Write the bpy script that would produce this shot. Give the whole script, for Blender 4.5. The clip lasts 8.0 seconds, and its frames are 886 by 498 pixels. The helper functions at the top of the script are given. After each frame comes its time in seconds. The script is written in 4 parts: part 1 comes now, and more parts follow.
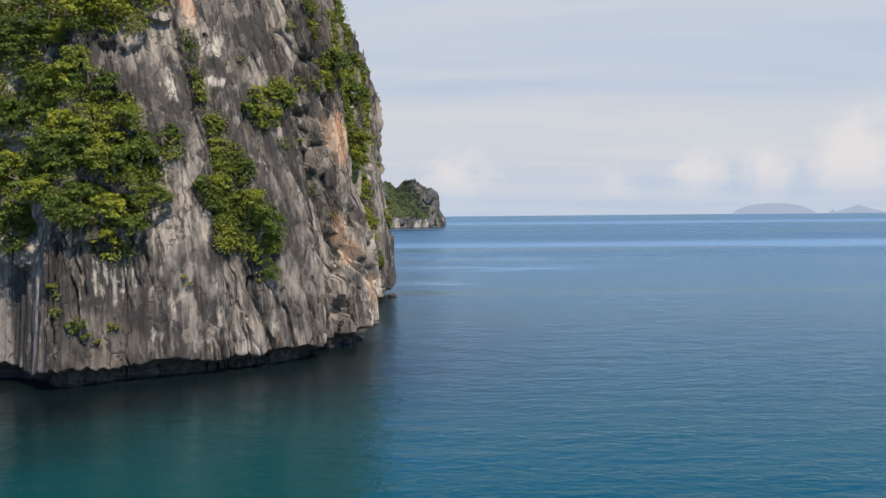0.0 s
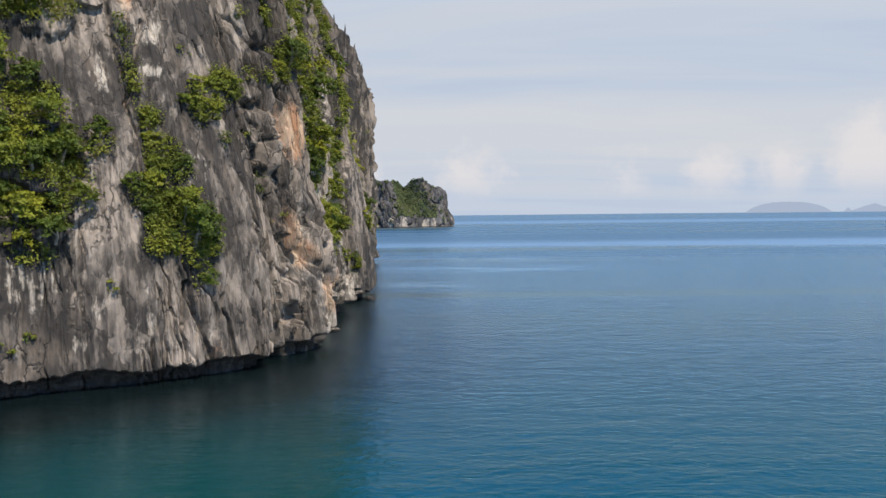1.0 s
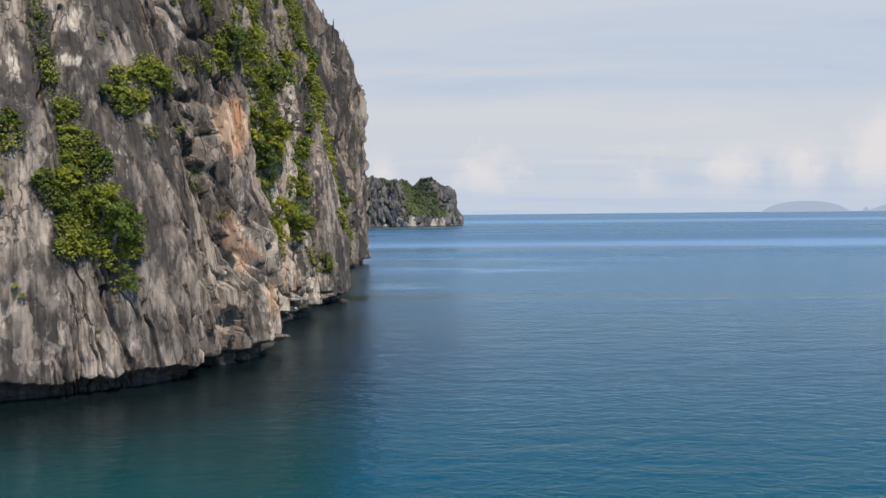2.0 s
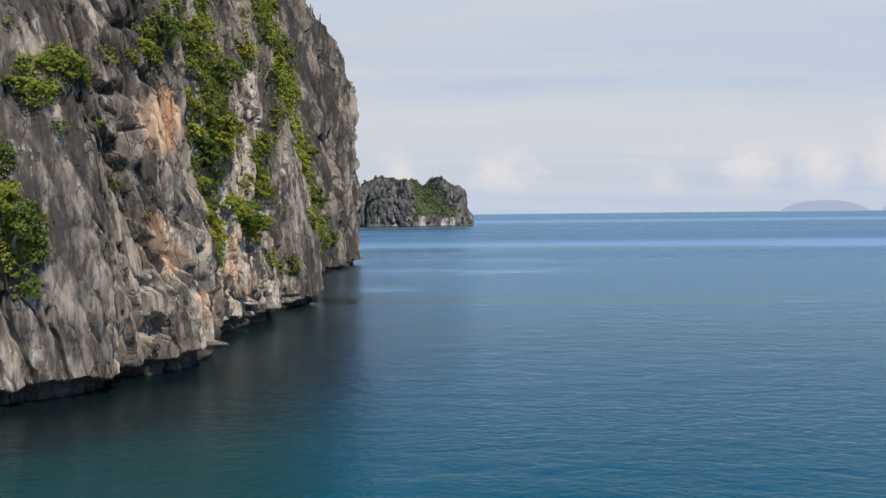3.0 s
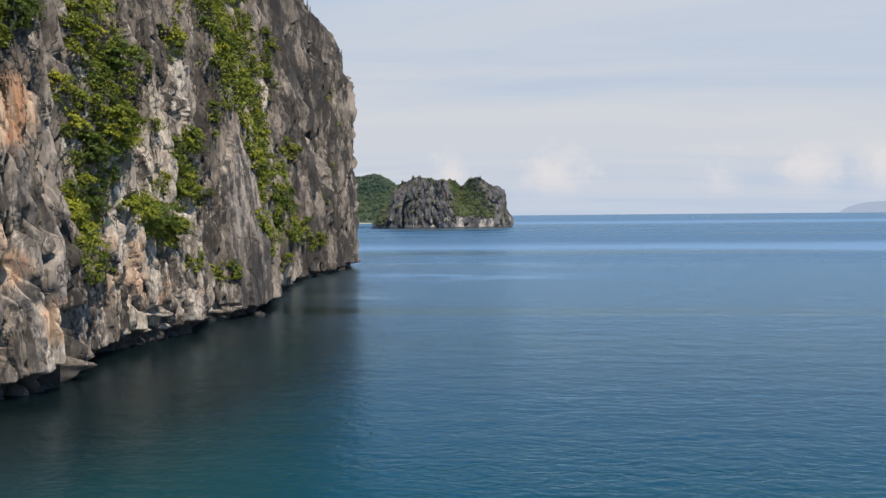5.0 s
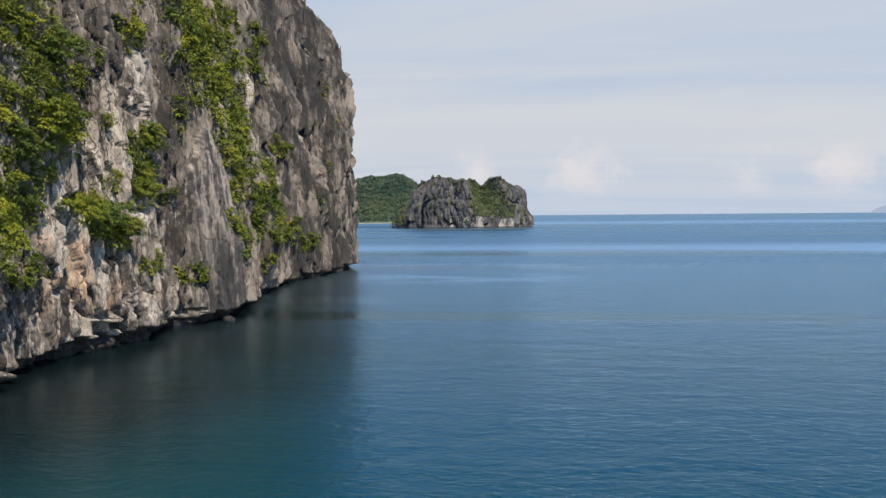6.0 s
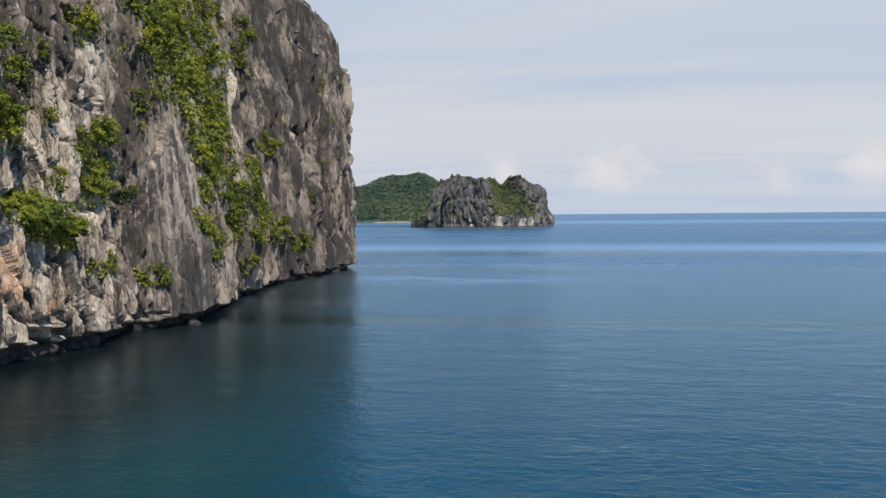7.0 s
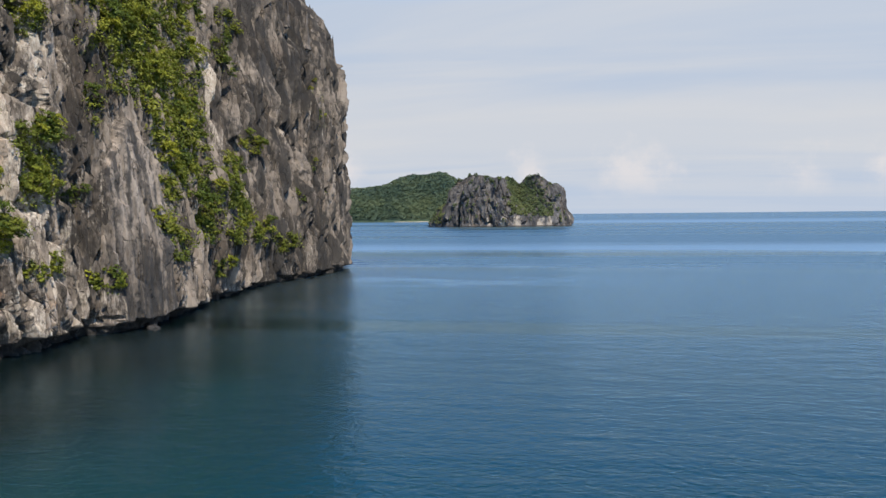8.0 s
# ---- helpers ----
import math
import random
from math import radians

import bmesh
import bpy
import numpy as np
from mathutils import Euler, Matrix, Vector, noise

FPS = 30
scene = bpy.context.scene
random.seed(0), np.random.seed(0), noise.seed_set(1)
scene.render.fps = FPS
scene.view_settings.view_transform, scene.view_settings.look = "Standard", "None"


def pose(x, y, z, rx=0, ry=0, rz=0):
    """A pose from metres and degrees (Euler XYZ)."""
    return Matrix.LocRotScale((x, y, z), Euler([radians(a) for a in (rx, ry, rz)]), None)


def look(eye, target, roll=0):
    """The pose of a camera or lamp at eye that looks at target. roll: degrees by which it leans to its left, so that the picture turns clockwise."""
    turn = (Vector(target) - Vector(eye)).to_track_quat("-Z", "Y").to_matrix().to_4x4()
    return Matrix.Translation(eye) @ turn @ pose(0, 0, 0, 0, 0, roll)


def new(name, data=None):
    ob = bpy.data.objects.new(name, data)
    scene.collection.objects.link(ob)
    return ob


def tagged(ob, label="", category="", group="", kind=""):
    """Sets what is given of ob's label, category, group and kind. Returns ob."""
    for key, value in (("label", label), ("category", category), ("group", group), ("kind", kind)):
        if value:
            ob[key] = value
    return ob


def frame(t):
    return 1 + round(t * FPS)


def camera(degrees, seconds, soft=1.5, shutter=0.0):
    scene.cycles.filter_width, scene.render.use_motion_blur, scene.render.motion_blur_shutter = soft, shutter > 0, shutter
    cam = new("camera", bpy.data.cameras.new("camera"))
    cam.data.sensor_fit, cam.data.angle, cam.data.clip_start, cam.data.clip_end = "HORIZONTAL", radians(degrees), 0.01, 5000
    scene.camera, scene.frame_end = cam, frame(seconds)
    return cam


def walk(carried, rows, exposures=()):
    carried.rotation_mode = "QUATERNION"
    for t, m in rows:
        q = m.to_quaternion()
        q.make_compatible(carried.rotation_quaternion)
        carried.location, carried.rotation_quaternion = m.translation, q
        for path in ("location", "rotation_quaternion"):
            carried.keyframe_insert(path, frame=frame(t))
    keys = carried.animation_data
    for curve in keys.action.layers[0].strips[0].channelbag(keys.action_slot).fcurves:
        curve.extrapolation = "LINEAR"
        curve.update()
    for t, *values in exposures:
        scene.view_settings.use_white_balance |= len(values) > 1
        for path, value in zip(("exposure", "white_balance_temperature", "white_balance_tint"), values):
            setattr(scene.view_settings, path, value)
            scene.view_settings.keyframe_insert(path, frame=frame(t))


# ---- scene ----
cam = camera(53.1, 8.0)
METRES, EYE, TILT, LEAN, TURN = 90.0, 18.0, -2.3, 0.55, 0.0
ROWS = [
    (0.0, 0.0, 0.0, 0.0, 0.0, 0.0, -0.0),
    (0.5, 0.0358, 0.0464, 0.0021, 0.43, -0.05, 0.01),
    (1.0, 0.0752, 0.0909, 0.0038, 0.88, -0.07, 0.03),
    (1.5, 0.1171, 0.134, 0.0058, 1.39, -0.1, 0.0),
    (3.0, 0.2522, 0.2626, 0.0113, 2.98, -0.14, -0.02),
    (3.5, 0.298, 0.3068, 0.013, 3.74, -0.13, -0.04),
    (4.0, 0.3429, 0.3521, 0.0153, 4.63, -0.1, -0.1),
    (4.5, 0.386, 0.3989, 0.018, 5.5, -0.09, -0.16),
    (6.0, 0.5079, 0.5451, 0.0252, 8.07, -0.13, -0.34),
    (6.5, 0.5476, 0.5938, 0.0273, 8.92, -0.15, -0.38),
    (7.0, 0.5866, 0.644, 0.0295, 9.77, -0.2, -0.4),
    (7.5, 0.6253, 0.6944, 0.0313, 10.57, -0.22, -0.4),
    (8.0, 0.6626, 0.7456, 0.0328, 11.37, -0.24, -0.39),
]
walk(cam, [(t, pose(0, 0, EYE, TILT, LEAN, TURN) @ pose(METRES * x, METRES * y, METRES * z, 90 + pitch, roll, yaw)) for t, x, y, z, yaw, pitch, roll in ROWS])

# ---- light ----
SUN_AZ, SUN_EL = 143.0, 55.0
to_sun = Vector((math.sin(radians(SUN_AZ)) * math.cos(radians(SUN_EL)), math.cos(radians(SUN_AZ)) * math.cos(radians(SUN_EL)), math.sin(radians(SUN_EL))))
sun = new("sun", bpy.data.lights.new("sun", "SUN"))
sun.data.energy, sun.data.angle, sun.data.color = 6.9, radians(0.6), (1.0, 0.89, 0.73)
sun.matrix_world = look(to_sun * 300, (0, 0, 0))
scene.view_settings.exposure = 0.0


class Nodes:
    """Short-hand for a node tree."""

    def __init__(self, tree):
        self.tree = tree
        tree.nodes.clear()

    def add(self, kind, inputs=None):
        n = self.tree.nodes.new(kind)
        for k, v in (inputs or {}).items():
            self.put(n.inputs[k], v)
        return n

    def put(self, socket, v):
        if isinstance(v, bpy.types.NodeSocket):
            self.tree.links.new(v, socket)
        elif isinstance(v, (tuple, list)) and len(v) == 3 and socket.type == "RGBA":
            socket.default_value = (*v, 1)
        else:
            socket.default_value = v

    def math(self, op, a, b=0.0, c=0.0, clamp=False):
        n = self.add("ShaderNodeMath", {0: a, 1: b, 2: c})
        n.operation, n.use_clamp = op, clamp
        return n.outputs[0]

    def mix(self, fac, a, b, kind="MIX"):
        n = self.add("ShaderNodeMix")
        n.data_type, n.blend_type, n.clamp_factor = "RGBA", kind, True
        for i, v in ((0, fac), (6, a), (7, b)):
            self.put(n.inputs[i], v)
        return n.outputs[2]

    def noise(self, vec, scale, detail=4.0, rough=0.55, distort=0.0):
        return self.add("ShaderNodeTexNoise", {"Vector": vec, "Scale": scale, "Detail": detail, "Roughness": rough, "Distortion": distort}).outputs[0]

    def ramp(self, v, lo, hi, out0=0.0, out1=1.0, kind="SMOOTHSTEP"):
        n = self.add("ShaderNodeMapRange", {0: v, 1: lo, 2: hi, 3: out0, 4: out1})
        n.interpolation_type = kind
        return n.outputs[0]

    def scaled(self, vec, sx, sy, sz):
        n = self.add("ShaderNodeVectorMath", {0: vec, 1: (sx, sy, sz)})
        n.operation = "MULTIPLY"
        return n.outputs[0]


# sky: clear blue overhead, thin high cloud, hazy towards the horizon, small cumulus low down
world = bpy.data.worlds.new("sky")
scene.world = world
world.use_nodes = True
W = Nodes(world.node_tree)
sky = W.add("ShaderNodeTexSky")
sky.sky_type, sky.sun_disc = "NISHITA", False
sky.sun_elevation, sky.sun_rotation = radians(SUN_EL), radians(SUN_AZ)
sky.air_density, sky.dust_density, sky.ozone_density = 1.0, 0.7, 2.0
way = W.add("ShaderNodeTexCoord").outputs["Generated"]
xyz = W.add("ShaderNodeSeparateXYZ", {0: way})
up = W.math("MAXIMUM", xyz.outputs[2], 0.0)
flat = W.math("ADD", up, 0.10)
plane = W.add("ShaderNodeCombineXYZ", {0: W.math("DIVIDE", xyz.outputs[0], flat), 1: W.math("MULTIPLY", W.math("DIVIDE", xyz.outputs[1], flat), 1.0), 2: 0.0}).outputs[0]
veil = W.ramp(W.noise(W.scaled(plane, 0.30, 0.9, 1), 1.1, 6.0, 0.55, 0.5), 0.36, 0.70)
low = W.ramp(up, 0.222, 0.285, 1.0, 0.0)
azimuth = W.math("ARCTAN2", xyz.outputs[0], xyz.outputs[1])
# thin haze all over, denser low down; high cloud in long soft bands
blue = W.mix(1.0, sky.outputs[0], (0.55, 1.55, 2.35), "MULTIPLY")
blue = W.mix(1.0, blue, W.add("ShaderNodeCombineXYZ", {k: W.ramp(up, 0.30, 0.75, 1.4, 0.6) for k in (0, 1, 2)}).outputs[0], "MULTIPLY")
colour = W.mix(low, blue, (5.95, 6.9, 8.45))
colour = W.mix(W.math("MULTIPLY", W.math("MULTIPLY", veil, W.math("ADD", W.math("MULTIPLY", low, 0.7), 0.05)), 0.9), colour, (8.0, 8.1, 8.4))
band = W.math("MULTIPLY", W.ramp(up, 0.035, 0.075), W.ramp(W.math("ADD", up, W.math("MULTIPLY", W.noise(W.scaled(plane, 0.4, 0.4, 1), 0.7, 4.0), 0.10)), 0.145, 0.20, 1.0, 0.0))
colour = W.mix(W.math("MULTIPLY", band, 0.55), colour, (8.3, 8.25, 8.3))
colour = W.mix(W.ramp(up, 0.0, 0.05, 0.6, 0.0), colour, (6.2, 7.1, 8.6))
puffs = None
for az, el, wide, tall, strength in ((0.8, 3.2, 3.6, 1.9, 0.55), (11.0, 2.6, 2.6, 1.6, 0.35), (16, 3.0, 2.4, 2.3, 0.55), (20, 3.2, 2.0, 2.4, 0.55), (25.0, 4.0, 3.4, 3.0, 0.8), (-6, 3.4, 1.6, 1.6, 0.5), (33, 3.5, 4.0, 2.8, 0.7), (-20, 3.5, 5, 2.6, 0.6), (60, 4, 9, 3, 0.7), (120, 4, 12, 3, 0.7), (-80, 4, 14, 3, 0.7), (180, 4, 14, 3, 0.7)):
    u = W.math("DIVIDE", W.math("SUBTRACT", azimuth, radians(az)), radians(wide))
    v = W.math("DIVIDE", W.math("SUBTRACT", up, math.sin(radians(el - tall * 0.6))), math.sin(radians(tall)) * 1.6)
    r = W.math("SQRT", W.math("ADD", W.math("MULTIPLY", u, u), W.math("MULTIPLY", v, v)))
    one = W.math("MULTIPLY", W.math("SUBTRACT", 1.0, r), strength)
    puffs = one if puffs is None else W.math("MAXIMUM", puffs, one)
lumps = W.noise(W.add("ShaderNodeCombineXYZ", {0: azimuth, 1: up, 2: 0.0}).outputs[0], 34.0, 6.0, 0.6)
puff = W.math("MULTIPLY", W.ramp(W.math("ADD", puffs, W.math("MULTIPLY", W.math("SUBTRACT", lumps, 0.55), 0.9)), 0.0, 0.48), W.ramp(up, 0.0, 0.05))
colour = W.mix(W.math("MULTIPLY", puff, 0.8), colour, (9.3, 8.85, 8.85))
W.add("ShaderNodeOutputWorld", {0: W.add("ShaderNodeBackground", {0: colour, 1: 0.085}).outputs[0]})


# ---- materials ----
def material(name):
    m = bpy.data.materials.new(name)
    m.use_nodes = True
    return m, Nodes(m.node_tree)


def finish(n, colour, rough=0.9, bump=None, strength=0.5, distance=0.1, **more):
    ins = {"Base Color": colour, "Roughness": rough}
    ins.update(more)
    if bump is not None:
        ins["Normal"] = n.add("ShaderNodeBump", {"Height": bump, "Strength": strength, "Distance": distance}).outputs[0]
    b = n.add("ShaderNodeBsdfPrincipled", ins)
    n.add("ShaderNodeOutputMaterial", {0: b.outputs[0]})
    return b


def rock_material(name, grain=1.0, dark=(0.028, 0.024, 0.022), mid=(0.285, 0.240, 0.205)):
    """Weathered grey limestone: vertical run-off streaks, pale scars, rusty patches; the masks lie on the mesh."""
    m, n = material(name)
    at = n.add("ShaderNodeNewGeometry").outputs["Position"]
    big = n.noise(n.scaled(at, 1, 1, 0.45), 0.11 * grain, 5.0, 0.6)
    run = n.noise(n.scaled(at, 1, 1, 0.10), 0.9 * grain, 5.0, 0.65)
    fine = n.noise(n.scaled(at, 1, 1, 0.45), 2.4 * grain, 8.0, 0.72)
    blotch = n.noise(at, 0.75 * grain, 3.0, 0.6, 0.3)
    masks = n.add("ShaderNodeAttribute")
    masks.attribute_name = "stain"
    stain = n.add("ShaderNodeSeparateColor", {0: masks.outputs["Color"]})
    # joint-bounded slabs and chips, each of its own grey
    warped = n.add("ShaderNodeVectorMath", {0: at, 1: n.scaled(n.add("ShaderNodeTexNoise", {"Vector": at, "Scale": 0.8 * grain, "Detail": 3.0}).outputs["Color"], 1.3 / grain, 1.3 / grain, 2.6 / grain)}).outputs[0]

    def joints(scale):
        ends = []
        for feature in ("F1", "DISTANCE_TO_EDGE"):
            v = n.add("ShaderNodeTexVoronoi", {"Vector": n.scaled(warped, 1, 1, 0.26), "Scale": scale * grain})
            v.feature = feature
            ends.append(v)
        return n.add("ShaderNodeSeparateColor", {0: ends[0].outputs["Color"]}).outputs[0], ends[1].outputs["Distance"]
    slab_tone, slab_gap = joints(0.42)
    chip_tone, chip_gap = joints(1.15)
    tone = n.math("ADD", n.math("MULTIPLY", big, 0.55), n.math("ADD", n.math("MULTIPLY", run, 0.32), n.math("MULTIPLY", fine, 0.28)))
    tone = n.math("ADD", tone, n.math("MULTIPLY", n.math("SUBTRACT", masks.outputs["Alpha"], 0.5), 0.34))
    tone = n.math("ADD", tone, n.math("ADD", n.math("MULTIPLY", n.math("SUBTRACT", slab_tone, 0.5), 0.16), n.math("MULTIPLY", n.math("SUBTRACT", chip_tone, 0.5), 0.14)))
    colour = n.mix(n.ramp(tone, 0.42, 0.82), dark, mid)
    brown = n.noise(n.scaled(at, 1, 1, 0.5), 0.23 * grain, 4.0, 0.6, 0.5)
    colour = n.mix(n.ramp(brown, 0.48, 0.75, 0.0, 0.55), colour, n.mix(fine, (0.10, 0.075, 0.058), (0.24, 0.19, 0.15)))
    rough_edge = n.math("MULTIPLY", n.math("SUBTRACT", n.math("ADD", n.math("MULTIPLY", fine, 0.6), n.math("MULTIPLY", blotch, 0.4)), 0.5), 1.9)
    pale = n.ramp(n.math("ADD", n.math("ADD", stain.outputs[1], rough_edge), n.math("MULTIPLY", n.math("SUBTRACT", run, 0.5), 1.3)), 0.32, 0.8)
    colour = n.mix(n.math("MULTIPLY", pale, 0.75), colour, n.mix(n.ramp(fine, 0.35, 0.65), (0.33, 0.27, 0.22), (0.52, 0.47, 0.41)))
    rust = n.ramp(n.math("ADD", stain.outputs[0], rough_edge), 0.3, 0.8)
    colour = n.mix(n.math("MULTIPLY", rust, 0.7), colour, n.mix(n.ramp(run, 0.4, 0.62), (0.54, 0.39, 0.27), (0.44, 0.22, 0.115)))
    # black channel: streaks and damp rock, and shade painted into recesses
    stain_shade = n.ramp(n.math("ADD", stain.outputs[2], rough_edge), 0.35, 0.75)
    colour = n.mix(n.math("MULTIPLY", stain_shade, 0.88), colour, (0.024, 0.023, 0.024))
    # hairline joints drawn dark: the shade inside narrow cracks is painted into the colour
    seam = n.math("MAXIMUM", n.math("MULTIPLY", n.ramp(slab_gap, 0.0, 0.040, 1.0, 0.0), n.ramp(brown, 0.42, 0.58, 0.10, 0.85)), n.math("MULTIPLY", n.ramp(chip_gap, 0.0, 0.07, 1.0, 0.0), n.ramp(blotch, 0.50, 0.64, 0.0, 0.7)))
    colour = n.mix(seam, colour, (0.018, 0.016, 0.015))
    height = n.math("ADD", n.math("ADD", n.math("MULTIPLY", fine, 0.55), n.math("MULTIPLY", run, 0.25)), n.math("ADD", n.math("MULTIPLY", slab_tone, 0.5), n.math("MULTIPLY", chip_tone, 0.35)))
    height = n.math("SUBTRACT", height, n.math("MULTIPLY", seam, 0.45))
    finish(n, colour, 0.9, height, 0.85, 0.32 / grain)
    return m


def leaf_material(name, dark, light, yellow, spread=1.0, vary=0.7):
    m, n = material(name)
    geo = n.add("ShaderNodeNewGeometry")
    per_leaf = geo.outputs["Random Per Island"]
    per_bush = n.add("ShaderNodeObjectInfo").outputs["Random"]
    patch = n.noise(geo.outputs["Position"], 0.16 * spread, 3.0, 0.6)
    clump = n.noise(geo.outputs["Position"], 0.7 * spread, 2.0, 0.5)
    colour = n.mix(n.math("ADD", n.math("MULTIPLY", per_leaf, vary), n.math("ADD", n.math("MULTIPLY", n.math("SUBTRACT", clump, 0.42), 0.9), n.math("MULTIPLY", n.math("SUBTRACT", patch, 0.4), 0.9))), dark, light)
    colour = n.mix(n.ramp(n.math("ADD", n.math("MULTIPLY", per_bush, 0.5), n.math("MULTIPLY", patch, 0.8)), 0.56, 1.0), colour, yellow)
    b = n.add("ShaderNodeBsdfPrincipled", {"Base Color": colour, "Roughness": 0.62, "Specular IOR Level": 0.25})
    t = n.add("ShaderNodeBsdfTranslucent", {"Color": n.mix(0.5, colour, yellow)})
    n.add("ShaderNodeOutputMaterial", {0: n.add("ShaderNodeMixShader", {0: 0.28, 1: b.outputs[0], 2: t.outputs[0]}).outputs[0]})
    return m


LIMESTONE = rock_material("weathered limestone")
# cooler, flatter greys: a little distance haze is mixed into this rock colour
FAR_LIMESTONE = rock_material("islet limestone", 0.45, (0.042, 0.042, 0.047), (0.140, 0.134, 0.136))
LEAVES = leaf_material("cliff shrub leaves", (0.014, 0.028, 0.006), (0.108, 0.152, 0.018), (0.25, 0.255, 0.022))
CREEPER = leaf_material("creeper leaves", (0.020, 0.036, 0.008), (0.110, 0.148, 0.020), (0.21, 0.22, 0.028), 1.0, 0.6)
# bluish, paler greens: haze over the far hill is part of the leaf colour
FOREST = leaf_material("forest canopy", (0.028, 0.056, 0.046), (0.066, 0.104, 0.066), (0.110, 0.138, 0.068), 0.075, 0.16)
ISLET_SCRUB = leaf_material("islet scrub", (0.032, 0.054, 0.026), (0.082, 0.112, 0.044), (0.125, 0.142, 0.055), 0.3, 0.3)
BARK, _n = material("grey bark")
_at = _n.add("ShaderNodeNewGeometry").outputs["Position"]
finish(_n, _n.mix(_n.noise(_n.scaled(_at, 1, 1, 0.2), 9.0), (0.10, 0.085, 0.07), (0.30, 0.27, 0.23)), 0.9)


def sea_material():
    """Clear deep water: a dim teal body under a rippled mirror; slicks lie smoother than the wind-ruffled rest."""
    m, n = material("sea water")
    at = n.add("ShaderNodeNewGeometry").outputs["Position"]
    chop = n.noise(n.scaled(at, 0.7, 1.0, 1), 0.9, 4.0, 0.6, 1.0)
    swell = n.noise(n.scaled(at, 0.45, 1.0, 1), 0.24, 3.0, 0.5, 0.4)
    slick = n.ramp(n.math("ADD", n.math("MULTIPLY", n.noise(n.scaled(at, 0.14, 1.0, 1), 0.012, 4.0, 0.55, 0.8), 0.6), n.math("MULTIPLY", n.noise(n.scaled(at, 0.10, 1.0, 1), 0.0045, 3.0, 0.5, 0.5), 0.4)), 0.40, 0.56)
    along = n.add("ShaderNodeSeparateXYZ", {0: at}).outputs[1]
    open_sea = n.ramp(along, 120.0, 600.0)
    # long calm lanes across the bay
    wander = n.math("ADD", along, n.math("MULTIPLY", n.math("SUBTRACT", n.noise(n.scaled(at, 0.25, 1.0, 1), 0.012, 4.0, 0.6), 0.5), 150.0))
    lane = n.math("MAXIMUM", n.math("MULTIPLY", n.ramp(wander, 425.0, 465.0), n.ramp(wander, 500.0, 590.0, 1.0, 0.0)), n.math("MULTIPLY", n.ramp(wander, 1250.0, 1400.0), n.ramp(wander, 1500.0, 1900.0, 0.7, 0.0)))
    # masks on the mesh: a dark band by the rock, calm water in the lee of the point, a pale shoal
    sea_masks = n.add("ShaderNodeAttribute")
    sea_masks.attribute_name = "stain"
    fringe = n.add("ShaderNodeSeparateColor", {0: sea_masks.outputs["Color"]})
    lane = n.math("MAXIMUM", lane, n.math("MULTIPLY", fringe.outputs[1], n.ramp(n.noise(n.scaled(at, 0.3, 1.0, 1), 0.09, 3.0), 0.35, 0.6)))
    slick = n.math("MULTIPLY", slick, n.math("SUBTRACT", 1.0, lane))
    height = n.math("ADD", n.math("MULTIPLY", n.math("MULTIPLY", chop, n.math("ADD", n.math("MULTIPLY", slick, 0.75), 0.25)), 0.6), n.math("MULTIPLY", swell, 0.7))
    height = n.math("MULTIPLY", height, n.math("MULTIPLY", n.math("SUBTRACT", 1.0, n.math("MULTIPLY", open_sea, 0.4)), n.math("SUBTRACT", 1.0, n.math("MULTIPLY", lane, 0.12))))
    normal = n.add("ShaderNodeBump", {"Height": height, "Strength": 0.8, "Distance": 0.28}).outputs[0]
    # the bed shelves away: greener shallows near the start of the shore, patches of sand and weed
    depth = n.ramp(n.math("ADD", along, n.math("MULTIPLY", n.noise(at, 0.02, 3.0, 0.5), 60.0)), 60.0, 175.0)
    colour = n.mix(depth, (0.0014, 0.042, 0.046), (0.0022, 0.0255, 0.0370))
    # the cliff's dark reflection, painted into the water's own colour near the shore
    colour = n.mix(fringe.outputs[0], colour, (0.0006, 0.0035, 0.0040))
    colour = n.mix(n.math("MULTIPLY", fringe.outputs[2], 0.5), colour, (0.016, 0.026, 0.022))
    body = n.add("ShaderNodeBsdfDiffuse", {"Color": colour, "Normal": normal})
    rough = n.math("ADD", n.ramp(slick, 0.0, 1.0, 0.11, 0.22), n.math("ADD", n.math("MULTIPLY", open_sea, 0.10), n.math("MULTIPLY", lane, 0.12)))
    mirror = n.add("ShaderNodeBsdfGlossy", {"Color": (0.72, 0.90, 1.0), "Roughness": rough, "Normal": normal})
    # wave crests hide part of the mirror from a low eye; calm lanes show it all
    calm = n.math("MULTIPLY", n.math("SUBTRACT", 0.88, n.math("MULTIPLY", open_sea, 0.30)), n.math("ADD", n.math("MULTIPLY", lane, 0.5), 1.0))
    share = n.math("MULTIPLY", n.add("ShaderNodeFresnel", {"IOR": 1.33, "Normal": normal}).outputs[0], calm, clamp=True)
    n.add("ShaderNodeOutputMaterial", {0: n.add("ShaderNodeMixShader", {0: share, 1: body.outputs[0], 2: mirror.outputs[0]}).outputs[0]})
    return m


SEA = sea_material()
SAND, _n = material("pale sand")
_at = _n.add("ShaderNodeNewGeometry").outputs["Position"]
finish(_n, _n.mix(_n.noise(_at, 0.3), (0.34, 0.31, 0.26), (0.52, 0.48, 0.41)), 0.95)

